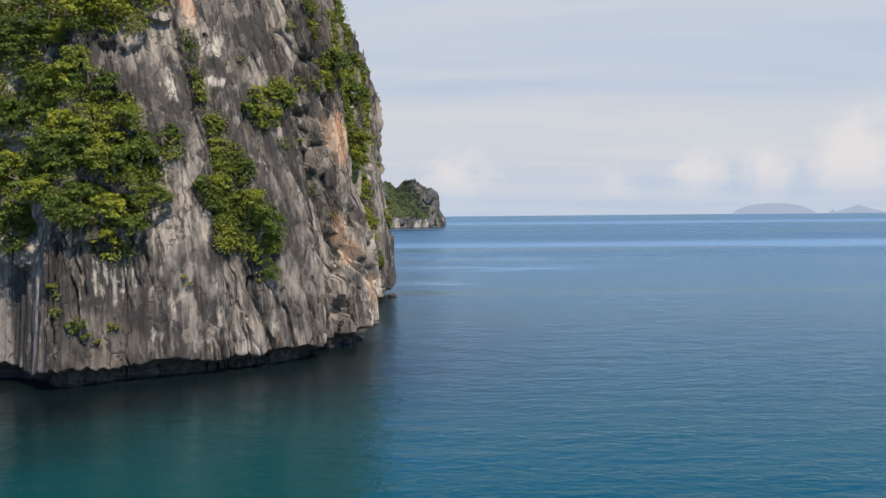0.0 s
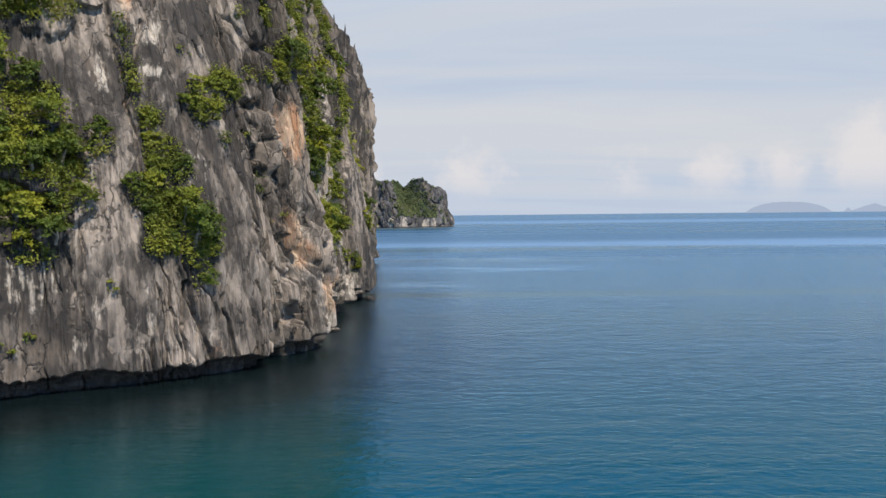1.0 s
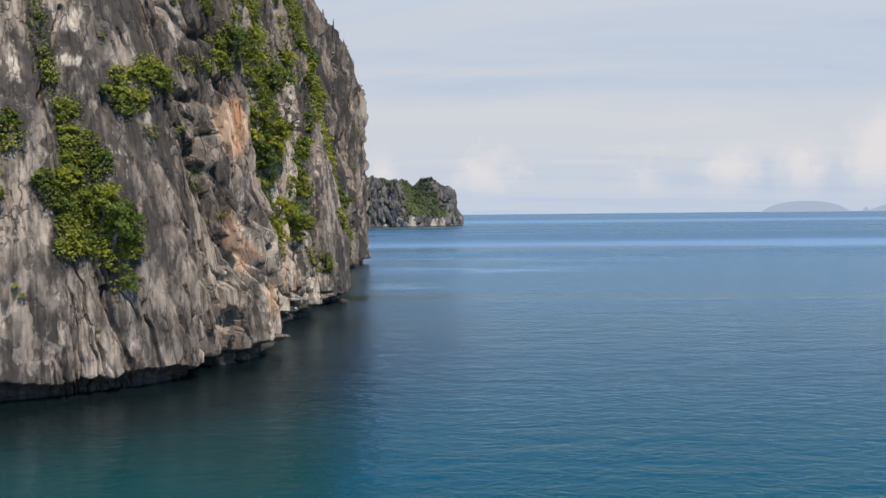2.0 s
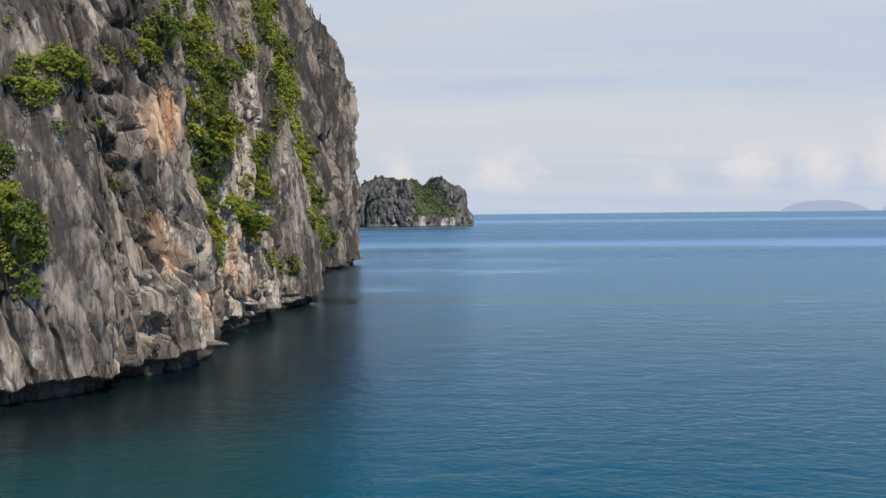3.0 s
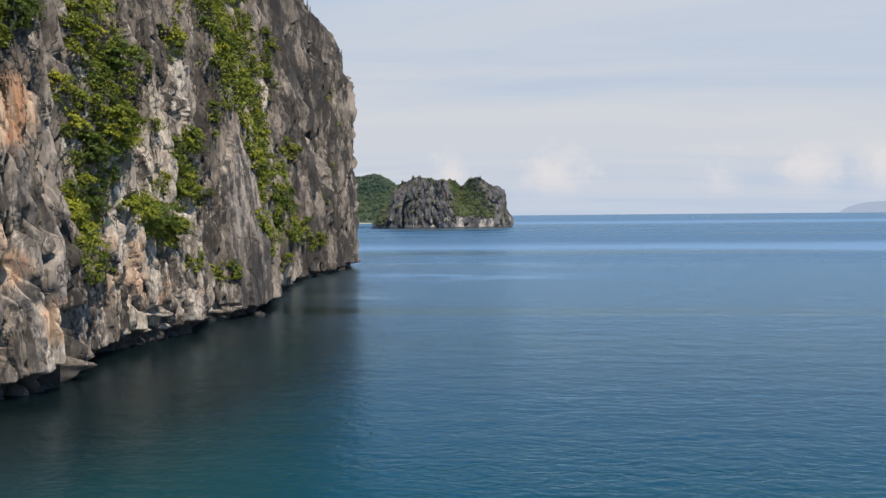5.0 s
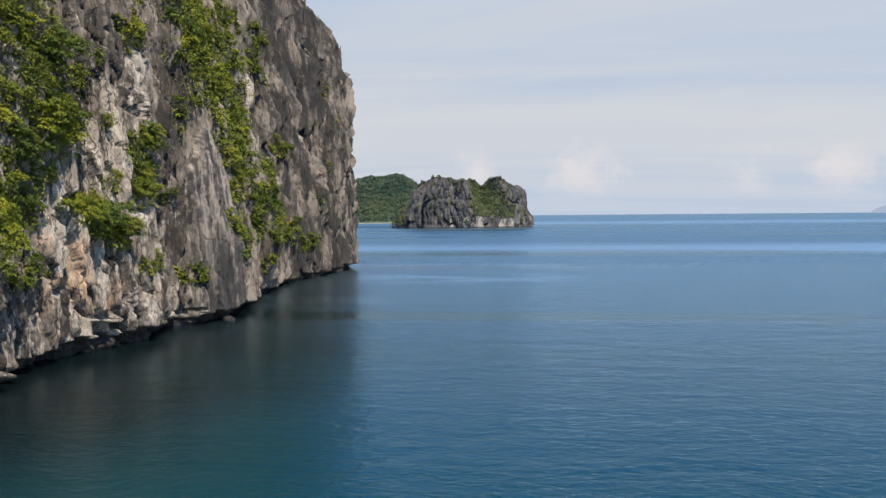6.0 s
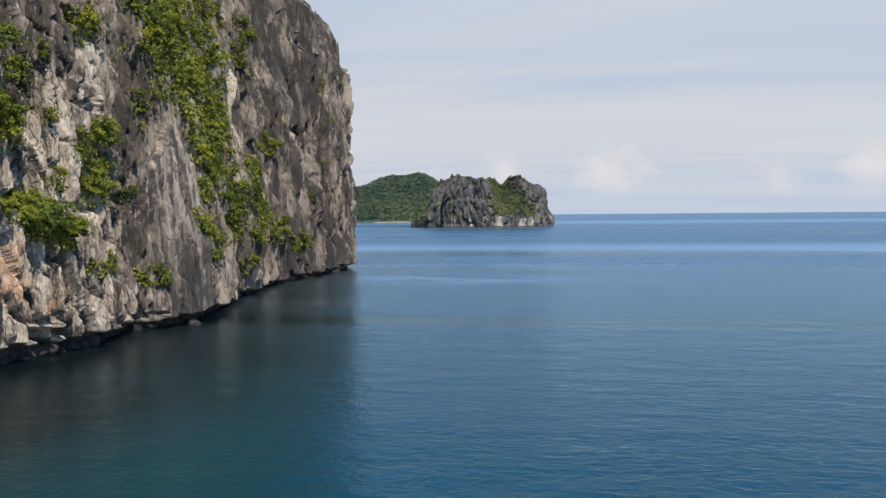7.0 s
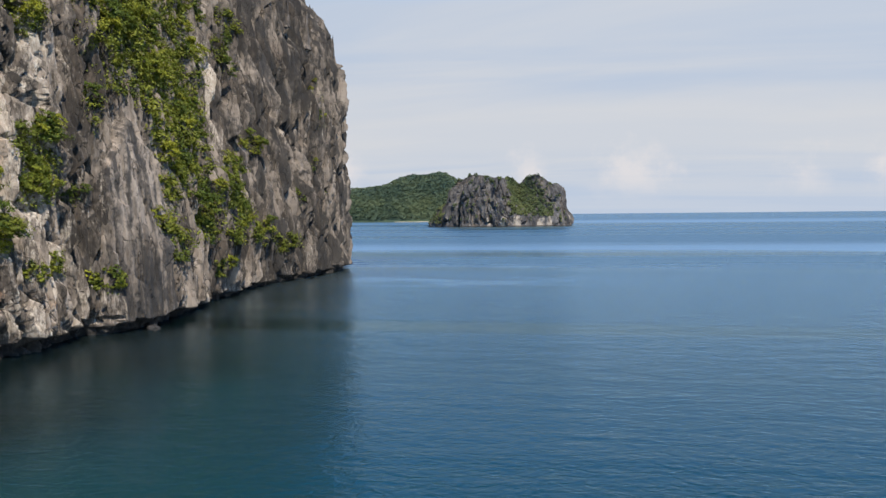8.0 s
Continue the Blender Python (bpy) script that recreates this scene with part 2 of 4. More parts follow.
# ---- noise on arrays ----
def lattice(ix, iy, seed):
    h = (ix.astype(np.int64) * 374761393 + iy.astype(np.int64) * 668265263 + seed * 1442695041) & 0xFFFFFFFF
    h = ((h ^ (h >> 13)) * 1274126177) & 0xFFFFFFFF
    h = ((h ^ (h >> 16)) * 2246822519) & 0xFFFFFFFF
    return ((h ^ (h >> 15)) & 0xFFFFFF) / float(0x1000000)


def perlin(x, y, seed=0):
    """Gradient noise, about -1 to 1."""
    x, y = np.broadcast_arrays(np.asarray(x, float), np.asarray(y, float))
    ix, iy = np.floor(x), np.floor(y)
    fx, fy = x - ix, y - iy
    u, v = fx * fx * fx * (fx * (fx * 6 - 15) + 10), fy * fy * fy * (fy * (fy * 6 - 15) + 10)
    def corner(dx, dy):
        a = lattice(ix + dx, iy + dy, seed) * 2 * np.pi
        return np.cos(a) * (fx - dx) + np.sin(a) * (fy - dy)
    a = corner(0, 0) * (1 - u) + corner(1, 0) * u
    b = corner(0, 1) * (1 - u) + corner(1, 1) * u
    return (a * (1 - v) + b * v) * 1.5


def fbm(x, y, seed=0, octaves=4, gain=0.5):
    total, amp = 0.0, 1.0
    for k in range(octaves):
        total = total + amp * perlin(np.asarray(x) * 2**k, np.asarray(y) * 2**k, seed + 17 * k)
        amp *= gain
    return total


def cells(x, y, seed=0):
    """Voronoi: distance to the border (F2 - F1), a random value for each cell, and the way from its centre."""
    x, y = np.broadcast_arrays(np.asarray(x, float), np.asarray(y, float))
    ix, iy = np.floor(x), np.floor(y)
    f1, f2 = np.full(x.shape, 9.0), np.full(x.shape, 9.0)
    rnd, cx, cy = np.zeros(x.shape), np.zeros(x.shape), np.zeros(x.shape)
    for dx in (-1, 0, 1):
        for dy in (-1, 0, 1):
            jx, jy = ix + dx, iy + dy
            px, py = jx + lattice(jx, jy, seed), jy + lattice(jx, jy, seed + 5)
            d = np.hypot(x - px, y - py)
            near = d < f1
            f2 = np.where(near, f1, np.minimum(f2, d))
            rnd, cx, cy = np.where(near, lattice(jx, jy, seed + 9), rnd), np.where(near, x - px, cx), np.where(near, y - py, cy)
            f1 = np.where(near, d, f1)
    return f2 - f1, rnd, cx, cy


def step(a, b, x):
    k = np.clip((np.asarray(x, float) - a) / (b - a), 0, 1)
    return k * k * (3 - 2 * k)


# ---- the cliff's shape: a plan along the water, leaning back with height ----
PLAN = [(-143.8, 104.7), (-100, 97), (-74, 93), (-60, 94), (-52, 97.5), (-45.5, 96), (-40.2, 90.3), (-35, 95), (-29, 98.3), (-22, 103.5),
        (-18, 107.5), (-15.4, 110.5), (-16.6, 116.5), (-12.6, 120), (-9.5, 126), (-9.8, 132), (-15, 136), (-16.5, 150), (-16.5, 157.5), (-13.2, 162.5),
        (-13, 167), (-16.5, 181), (-13.6, 190), (-12.6, 199.5), (-15.5, 212), (-20, 232), (-23, 249), (-26.0, 265), (-25.5, 280), (-25, 295), (-23.2, 317), (-24.0, 331), (-35, 350), (-44, 395)]
BACK = [(-90, 425), (-160, 390), (-215, 320), (-232, 230), (-205, 150)]
HEIGHTS = np.array([-2.0, 1.0, 15.0, 21.0, 32.0, 45.0, 60.0, 75.0, 92.0, 104.0])
# metres of setback at those heights, by the number of the plan point
SETBACK = {0: (0, 0, 3, 5, 8, 14, 21.0, 28, 38, 52), 8: (0, 0, 1.3, 3.2, 7.5, 13, 18.5, 24, 34, 50), 11: (0, 0, 1.0, 2.4, 5, 9, 14.5, 20, 30, 46),
           13: (0, 0, 1.0, 2.0, 4.0, 7.5, 12.8, 18, 28, 44), 14: (0, 0, 0.6, 4.0, 5.0, 7.5, 12.2, 17, 28, 44), 15: (0, 0, 1.5, 4.5, 5.5, 7.5, 12.2, 17, 27, 43),
           17: (0, 0, -0.6, 0, 0, 3, 7.5, 12, 24, 40), 20: (0, 0, 3.0, 5.0, 5.3, 6.4, 10.2, 14, 24, 40), 21: (0, 0, 1.0, 1.5, 2.2, 3.2, 7.6, 12, 24, 40),
           23: (0, 0, 1.0, 2.6, 4.6, 7, 11.0, 15, 25, 40), 24: (0, 0, 0.5, 2.0, 4.0, 7, 10.5, 14, 24, 40), 26: (0, 0, 0.5, 1.9, 4.2, 6.5, 9.2, 12, 22, 36),
           28: (0, 0, 0.5, 1.4, 2.8, 3.5, 6.2, 9, 18, 32), 29: (0, 0, 0.3, 0.8, 1.5, 1.8, 2.2, 6.0, 20, 36), 31: (0, 0, 0.2, 0.4, 1.0, 1.6, 2.4, 7.6, 21, 36),
           33: (0, 0, 2, 2.6, 4, 6, 10.0, 14, 24, 40)}


class Shore:
    def __init__(self):
        pts = np.array(PLAN + BACK + PLAN[:1], float)
        seg = np.hypot(*np.diff(pts, axis=0).T)
        self.knots = np.concatenate([[0], np.cumsum(seg)])
        self.length = self.knots[-1]
        self.s = np.arange(0, self.length, 0.5)
        raw = np.stack([np.interp(self.s, self.knots, pts[:, k]) for k in (0, 1)], 1)
        self.line = self.soft(raw, 1.4)
        wide = self.soft(raw, 7.0)
        d = np.roll(wide, -1, 0) - np.roll(wide, 1, 0)
        d /= np.linalg.norm(d, axis=1)[:, None]
        self.out = np.stack([d[:, 1], -d[:, 0]], 1)
        ks = sorted(SETBACK)
        s_of = [self.knots[k] for k in ks] + [self.length]
        table = np.array([SETBACK[k] for k in ks] + [SETBACK[0]], float)
        self.back = np.stack([np.interp(self.s, s_of, table[:, j]) for j in range(len(HEIGHTS))], 1)

    def soft(self, a, sigma):
        k = np.exp(-0.5 * (np.arange(-60, 61) * 0.5 / sigma) ** 2)
        k /= k.sum()
        p = np.concatenate([a[-60:], a, a[:60]])
        return np.stack([np.convolve(p[:, j], k, "valid") for j in range(a.shape[1])], 1)

    def base(self, s, z):
        """The smooth wall: plan place and outward way."""
        s, z = np.broadcast_arrays(np.asarray(s, float), np.asarray(z, float))
        q = np.mod(s, self.length)
        x, y, nx, ny = (np.interp(q, self.s, a, period=self.length) for a in (self.line[:, 0], self.line[:, 1], self.out[:, 0], self.out[:, 1]))
        i = np.clip(np.searchsorted(HEIGHTS, z) - 1, 0, len(HEIGHTS) - 2)
        k = np.clip((z - HEIGHTS[i]) / (HEIGHTS[i + 1] - HEIGHTS[i]), 0, 1)
        f = q / 0.5
        a = np.minimum(f.astype(int), len(self.s) - 1)
        b, g = (a + 1) % len(self.s), f - np.floor(f)
        at = lambda j: self.back[a, j] * (1 - g) + self.back[b, j] * g
        back = at(i) * (1 - k) + at(i + 1) * k
        return x - nx * back, y - ny * back, nx, ny


SHORE = Shore()

# patches of scrub on the wall: along the shore, height, half length, half height
SCRUB_NEAR = [(93, 35, 5, 6), (92.5, 24, 4.5, 6), (97, 41, 5, 4), (108, 41.5, 7, 3.6), (117, 41.6, 5, 3.0), (123.3, 43.4, 1.9, 0.8), (97.5, 30.2, 3.1, 3.0), (103.8, 31.7, 7, 2.2), (114.5, 29.3, 5.7, 2.2), (108, 25.1, 9, 2.7), (116.4, 23.6, 4.2, 2.5), (101.4, 21.5, 8.2, 2.8),
              (111.3, 18.6, 4.0, 2.4), (99.6, 16.4, 4, 2.8), (119.1, 21.2, 2.6, 2.5), (116.4, 17.9, 2.6, 1.6), (114.9, 14.3, 2.6, 1.6), (122.4, 25.1, 1.4, 1.3), (86, 30, 7, 16), (74, 34, 9, 18), (104, 50, 16, 4)]
SCRUB_STRIPE = [(128.7, 28.1, 1.4, 1.9), (129.3, 24.5, 2.0, 2.1), (129.6, 22.2, 2.2, 1.6), (126.9, 20, 2.0, 2.2), (129.6, 18.5, 2.8, 1.9), (127.2, 15.5, 1.3, 2.5), (130.8, 15.2, 3.7, 2.8), (132, 11, 1.0, 1.5), (126.9, 32.6, 0.6, 2.6), (126.6, 38, 0.5, 2.2),
                (140.1, 32.9, 3.4, 1.7), (144, 32.6, 2.4, 1.2), (135.3, 29.9, 2.2, 2.0), (150.2, 35, 2.3, 0.9), (158.7, 38.9, 3.6, 2.1), (155.6, 36, 2.2, 1.5), (154, 45, 1.7, 3), (163, 41, 2, 4)]
SCRUB_COVE = [(182.4, 46.4, 7, 3.4), (182.6, 41, 5.9, 3.2), (182, 37, 5.1, 3.0), (181, 32, 7.0, 3.2), (182.5, 27.5, 7.4, 3.2), (178.2, 22.3, 5.0, 2.9), (175.5, 18.5, 4.6, 3.0), (172, 15.6, 4.6, 2.6), (176, 11, 2.4, 1.9), (195, 35.3, 2.2, 2.0), (190, 28.4, 4.4, 3.4),
              (193.4, 17, 5.4, 3.2), (186, 18.8, 2.4, 1.2), (197.7, 14.2, 2.4, 1.6), (206, 26.5, 2.4, 3.0), (210.6, 26.6, 2.6, 3.9), (208.6, 21, 4.0, 2.8), (217.8, 20, 1.9, 1.5), (210.3, 43.6, 1.6, 2.3), (199, 21.8, 2.0, 1.6), (166, 12.5, 2.6, 2.0)]
SCRUB_BROAD = [(248, 70, 36, 7), (252, 60, 36, 7), (250, 52, 33, 6), (248, 44.5, 27, 5), (250, 38, 25, 4.5), (257, 33, 18, 4.5), (256, 28.5, 14, 4.2), (262, 23.5, 13, 4), (267, 18.6, 12, 3), (262, 14.4, 9, 2.6), (222.5, 32.6, 2.0, 3.2), (243.6, 21.2, 4.1, 2.9),
               (237.6, 15.8, 4.6, 2.3), (241.8, 12, 5.2, 3.3)]
SCRUB_FAR = [(308, 33.8, 4.9, 2.4), (293, 28.4, 8, 3.0), (286, 21.8, 10, 3.6), (292, 17, 10, 3.2), (303.6, 12.8, 8, 3.2), (318.6, 9.8, 5, 2.6), (279, 12.8, 6, 1.9), (306.3, 63.2, 3, 3.9), (297.3, 53, 2.6, 4.0), (273, 6.2, 4, 1.8), (295, 84, 12, 3), (325, 88, 10, 3)]
SCRUB_SMALL = [(110.1, 6.2, 0.9, 0.6), (114.3, 6.2, 0.7, 0.6), (112.2, 4.8, 0.9, 0.5), (108, 10.1, 0.9, 0.6), (108.3, 7.7, 0.8, 0.5), (122.1, 10.4, 0.6, 0.6), (134.1, 36.5, 0.8, 0.4), (137.1, 26, 0.7, 0.6), (146, 27.6, 0.6, 0.6), (147.3, 21.3, 0.6, 0.8), (150, 17, 0.6, 0.7), (149.4, 43.4, 0.5, 1.0),
               (330.6, 21.5, 2.6, 2.0), (341.7, 32.3, 2.8, 3.0), (346.8, 53, 2.6, 3.6), (346.8, 43.7, 2.5, 3.2), (350.1, 25.4, 2.2, 2.2), (203.7, 10.1, 2.6, 1.4), (210.6, 11, 2.0, 1.6), (221.7, 7.7, 2.2, 1.7), (199.8, 38.9, 1.8, 0.9), (197.7, 30.2, 1.8, 0.8), (212.7, 44.9, 1.2, 2.2), (224.7, 43.1, 0.9, 1.2)]
SCRUB = SCRUB_NEAR + SCRUB_STRIPE + SCRUB_COVE + SCRUB_BROAD + SCRUB_FAR + SCRUB_SMALL


def blobs(s, z, rows, ragged=0.45, seed=40):
    """How far inside the nearest of some ellipses a place is (1 in the middle, 0 and less outside), with a ragged edge."""
    best = np.full(np.broadcast(s, z).shape, -9.0)
    for a, b, ra, rb in rows:
        best = np.maximum(best, 1 - np.hypot((s - a) / ra, (z - b) / rb))
    return best + ragged * fbm(s / 2.6, z / 2.6, seed, 3)


def spot(s, z, a, b, ra, rb):
    return np.exp(-(((s - a) / ra) ** 2 + ((z - b) / rb) ** 2))


def line(s, z, s0, z0, s1, z1, width, seed=3):
    """A wandering crack from one place to another: 1 on it, falling off over its width."""
    wander = 0.4 * perlin(s / 2.2, z / 2.2, seed)
    dx, dz = s1 - s0, z1 - z0
    k = np.clip(((s - s0) * dx + (z - z0) * dz) / (dx * dx + dz * dz), 0, 1)
    d = np.hypot(s - s0 - k * dx + wander, z - z0 - k * dz + 0.3 * wander)
    return np.clip(1 - d / width, 0, 1)


# joints: from, to, half width, depth
JOINTS = [(146.5, 31, 149.6, 27.2, 0.35, 0.8), (149.6, 27.2, 152, 27.6, 0.3, 0.7), (149.2, 27, 145.6, 20.5, 0.4, 0.9), (147.6, 25.5, 149, 22.5, 0.5, 1.0), (150.8, 15, 152.8, 8.5, 0.5, 1.1), (148.5, 24, 150.3, 12, 0.7, 1.6), (145.3, 28, 148.5, 22, 0.45, 0.9), (140.3, 30, 145.8, 24, 0.35, 0.6), (146, 24, 148.5, 24, 0.35, 0.6), (149.3, 17, 152.3, 12, 0.5, 1.1), (145, 13, 146.5, 9, 0.5, 0.8), (136, 38, 138, 29, 0.3, 0.6),
          (144.3, 45, 145.3, 35, 0.5, 1.1), (129.5, 40, 126, 30, 0.4, 0.8), (125, 45, 127, 16, 0.4, 0.7), (130.3, 10.5, 132.3, 1.5, 0.45, 1.0), (134, 9, 135.5, 2, 0.35, 0.7), (109.3, 16, 111, 5, 0.35, 0.7), (108, 15, 107.6, 4, 0.3, 0.7)]
HOLLOWS = [(190.2, 20.4, 2.2, 1.6, 4.4), (150, 5.4, 1.8, 1.7, 2.4), (147.3, 7.4, 0.8, 1.1, 1.2), (194.5, 2.8, 4.0, 1.3, 3.0), (197.8, 6.8, 1.1, 0.7, 1.4), (160.6, 4.0, 1.5, 5.5, 2.6), (158.8, 10, 1.0, 5, 1.6), (220, 2.2, 3.2, 1.0, 2.0), (209, 45.5, 2.4, 1.5, 2.4), (219, 43, 1.2, 3.0, 2.0), (210, 33.5, 2.2, 1.4, 1.8), (197, 12.2, 1.4, 1.0, 1.5), (157.6, 26, 1.0, 1.4, 1.0)]
# deep upright clefts: along the shore, height, half width, half height, depth
CLEFTS = [(309, 50, 1.5, 7, 4.5), (333, 30, 1.5, 9, 4.5), (341, 52, 1.5, 8, 4.5), (325, 45, 2.4, 9, 5.5), (206, 36, 1.0, 4, 3), (217, 30, 0.9, 5, 3), (224, 40, 1.0, 6, 3), (200.5, 34, 1.0, 6, 3), (214.5, 13, 0.7, 4, 2), (161, 7, 3.0, 9.0, 6.5), (166, 6, 2.6, 7.0, 4.0), (158.6, 6, 1.8, 6.5, 3.5), (185.6, 20, 1.4, 1.0, 2)]


def leaning_slab(s, z):
    """1 on the dark pointed slab that leans against the wall, 0 beside it."""
    half = np.clip(0.8 * (33.5 - z), 0, 7.2)
    return step(0.0, 0.9, half - np.abs(s - 229 - 0.05 * (z - 10)) + 0.5 * fbm(s / 3, z / 4, 29, 2)) * (1 - step(33, 34, z))


def notch(s):
    """Height of the lip under which the sea has cut the rock back."""
    return 1.5 + 0.7 * fbm(s / 5.5, 0 * s + 0.5, 61, 3) + 0.25 * perlin(s / 0.8, 0 * s + 0.2, 62) + 0.5 * spot(s, 0 * s, 198, 0, 6, 1) + 0.9 * spot(s, 0 * s, 158, 0, 3, 1)


def zones(s):
    """How much the wall is smooth slab, broken headland and fluted karst at a place along the shore."""
    slab = step(103, 112, s) * (1 - step(134, 143, s))
    head = step(136, 145, s) * (1 - step(164, 176, s))
    flute = 0.15 + 0.40 * step(160, 185, s) + 0.45 * step(225, 300, s)
    return slab, head, flute


_S = np.arange(-50.0, 1400.0, 1.0)
_Q = np.concatenate([[0], np.cumsum(1 / (1 + 0.7 * step(205, 290, _S)))]) - 50.0


def stretch(s):
    """A length along the shore in which the far rock's forms grow larger."""
    return np.interp(s, _S, _Q[:-1])


def plates(s, z, wide, tall, seed, lean=0.0, jag=0.22):
    """Joint-bounded plates of rock: distance to the joint, a random value, and how far each stands out, tilted its own way."""
    u = (s + lean * z) / wide + jag * fbm(s / wide, z / (0.5 * tall), seed + 1, 3)
    edge, rnd, cx, cy = cells(u, z / tall + 0.4 * jag * perlin(s / wide, z / tall, seed + 2), seed)
    return edge, rnd, step(0.0, min(0.5, 0.45 / wide), edge) * ((rnd - 0.5) + 1.9 * (np.mod(rnd * 7.31, 1) - 0.5) * cx + 0.5 * (np.mod(rnd * 13.7, 1) - 0.45) * cy)


def relief(s, z):
    """Metres by which the rock stands out of (minus: lies behind) the smooth wall."""
    s, z = np.broadcast_arrays(np.asarray(s, float), np.asarray(z, float))
    slab, head, flute = zones(s)
    cove = step(162, 180, s) * (1 - step(205, 240, s))
    far = step(200, 222, s) * 0.5 + 0.5 * step(232, 290, s)
    low = 1 - step(9, 20, z)
    q = stretch(s)
    part = lambda a, b, c, f: a * slab + b * head + c * cove * (1 - far) + f * far
    broken = step(-0.25, 0.25, fbm(s / 7, z / 11, 10, 3))
    d = 0.7 + 1.0 * fbm(s / 17, z / 45, 1, 3) * (1 - 0.7 * slab)
    edge, rnd, out = plates(q, z, 6.2, 30 + 30 * far, 21, 0.10 * (1 - far))
    d += part(0.35, 1.2, 1.2, 0.6) * out - part(0.12, 1.6, 1.6, 1.0) * (1 - step(0.0, 0.075, edge))
    edge, rnd, out = plates(q, z, 2.3, 13 + 22 * far, 22, 0.13 * (1 - far))
    d += part(0.14, 1.1, 0.95, 0.9) * out - part(0.2 * broken, 1.6, 1.3, 1.4) * (1 - step(0.0, 0.15, edge))
    edge, rnd, out = plates(q, z, 1.0, 5.5 + 14 * far, 23, 0.1 * (1 - far))
    d += part(0.05 + 0.14 * low, 0.36, 0.34, 0.9) * out - part((0.04 + 0.22 * low) * broken, 0.5 * broken, 0.45 * broken, 0.8) * (1 - step(0.0, 0.28, edge))
    edge, rnd, out = plates(q, z, 0.5, 2.2, 24)
    d += part(0.02, 0.06, 0.07, 0.07) * out
    # upright cracks low on the slab, where the rock has split along its joints
    crack = np.abs(perlin((s + 0.12 * z) / 1.9 + 0.3 * perlin(s / 2, z / 3, 20), z / 16, 39))
    d -= slab * (0.1 + 0.75 * low) * (1 - np.clip(crack * 9, 0, 1)) * broken
    # deep joints down the headland and the cove
    gap = np.abs(perlin((s + 0.14 * z) / 2.6, z / 17, 57))
    d -= 2.3 * (head + 0.7 * cove) * (1 - np.clip(gap * 6, 0, 1)) ** 0.9 * step(-0.35, 0.15, fbm(s / 5, z / 9, 58, 2))
    # rain-cut runnels and sharp blades between them
    up_s = q + 0.5 * fbm(q / 6, z / 30, 13, 3)
    blade = np.clip(1 - np.abs(perlin(up_s / 1.7, z / 48, 31)), 0, 1)
    d += flute * 2.3 * (blade**4 - 0.3)
    blade = np.clip(1 - np.abs(perlin(up_s / 0.8, z / 24, 32)), 0, 1)
    d += (0.04 + 1.0 * flute) * (blade**3 - 0.35)
    slit = np.abs(perlin(up_s / 1.4, z / 44, 38))
    d -= (0.1 + 2.4 * flute + 0.9 * far) * (1 - slab) * (1 - np.clip(slit * 7, 0, 1)) * step(-0.3, 0.2, fbm(s / 4, z / 12, 59, 2))
    slit = np.abs(perlin(up_s / 4.4, z / 55, 37))
    d -= 2.4 * far * (1 - np.clip(slit * 7, 0, 1) ** 0.7)
    # slivers of rock, staggered and sharp-edged, all over the far wall
    edge, rnd, cx, cy = cells((up_s + 0.3 * fbm(q / 1.2, z / 11, 45, 2)) / 1.5, z / 38 + 0.15 * perlin(q / 1.5, z / 20, 42), 43)
    d += far * step(0.0, 0.16, edge) * (1.5 * (rnd - 0.4) + 3.0 * (np.mod(rnd * 7.31, 1) - 0.5) * cx) - 1.1 * far * (1 - step(0.0, 0.18, edge))
    # short black pockets between the pillars of the far wall
    d -= 2.8 * far * step(0.34, 0.50, fbm(up_s / 1.3, z / 55, 16, 2))
    d += 0.04 * fbm(s / 0.7, z / 1.1, 34, 2) + 0.05 * slab * fbm(s / 1.4, z / 6, 35, 3)
    d = np.maximum(d, -4.5)
    # the leaning slab in front of the broad gully
    k = leaning_slab(s, z)
    d = d * (1 - 0.75 * k) + (1.9 + 0.9 * plates(s, z, 3.6, 9, 28, 0.3)[2]) * k
    d -= 1.3 * spot(s, z, 129, 22, 1.9, 12)
    for s0, z0, s1, z1, w, deep in JOINTS:
        d -= 0.9 * deep * np.clip(2.2 * line(s, z, s0, z0, s1, z1, w), 0, 1)
    for a, b, ra, rb, deep in HOLLOWS + CLEFTS:
        r = np.hypot((s - a) / ra, (z - b) / rb) + 0.35 * fbm(s / (0.7 * ra), z / (0.7 * rb), 51, 3)
        d -= deep * (1 - step(0.55, 1.1, r))
    # ledges that carry the big thickets
    d += 1.2 * step(0.0, 0.35, blobs(s, z + 1.6, SCRUB_NEAR[2:16], 0.2)) - 1.0 * step(0.0, 0.5, blobs(s, z - 1.0, SCRUB_NEAR[2:16], 0.2))
    # teeth along the brow
    d += step(60, 85, z) * (2.2 * (1 - np.abs(perlin(s / 4.2, z / 30, 36))) ** 2 - 0.8)
    # the notch that the sea has cut
    lip = notch(s)
    d = d * step(-1.0, 5.0, z + 3.0) - (2.7 + 0.5 * fbm(s / 3, z / 0.8, 63, 2)) * (1 - step(-0.35, 0.45, z - lip))
    return d


def wall(s, z, out=0.0):
    """Places on the finished rock face, and its outward way."""
    x, y, nx, ny = SHORE.base(s, z)
    d = relief(s, z) + out
    return np.stack([x + nx * d, y + ny * d, np.broadcast_to(z, x.shape)], -1), np.stack([nx, ny], -1)


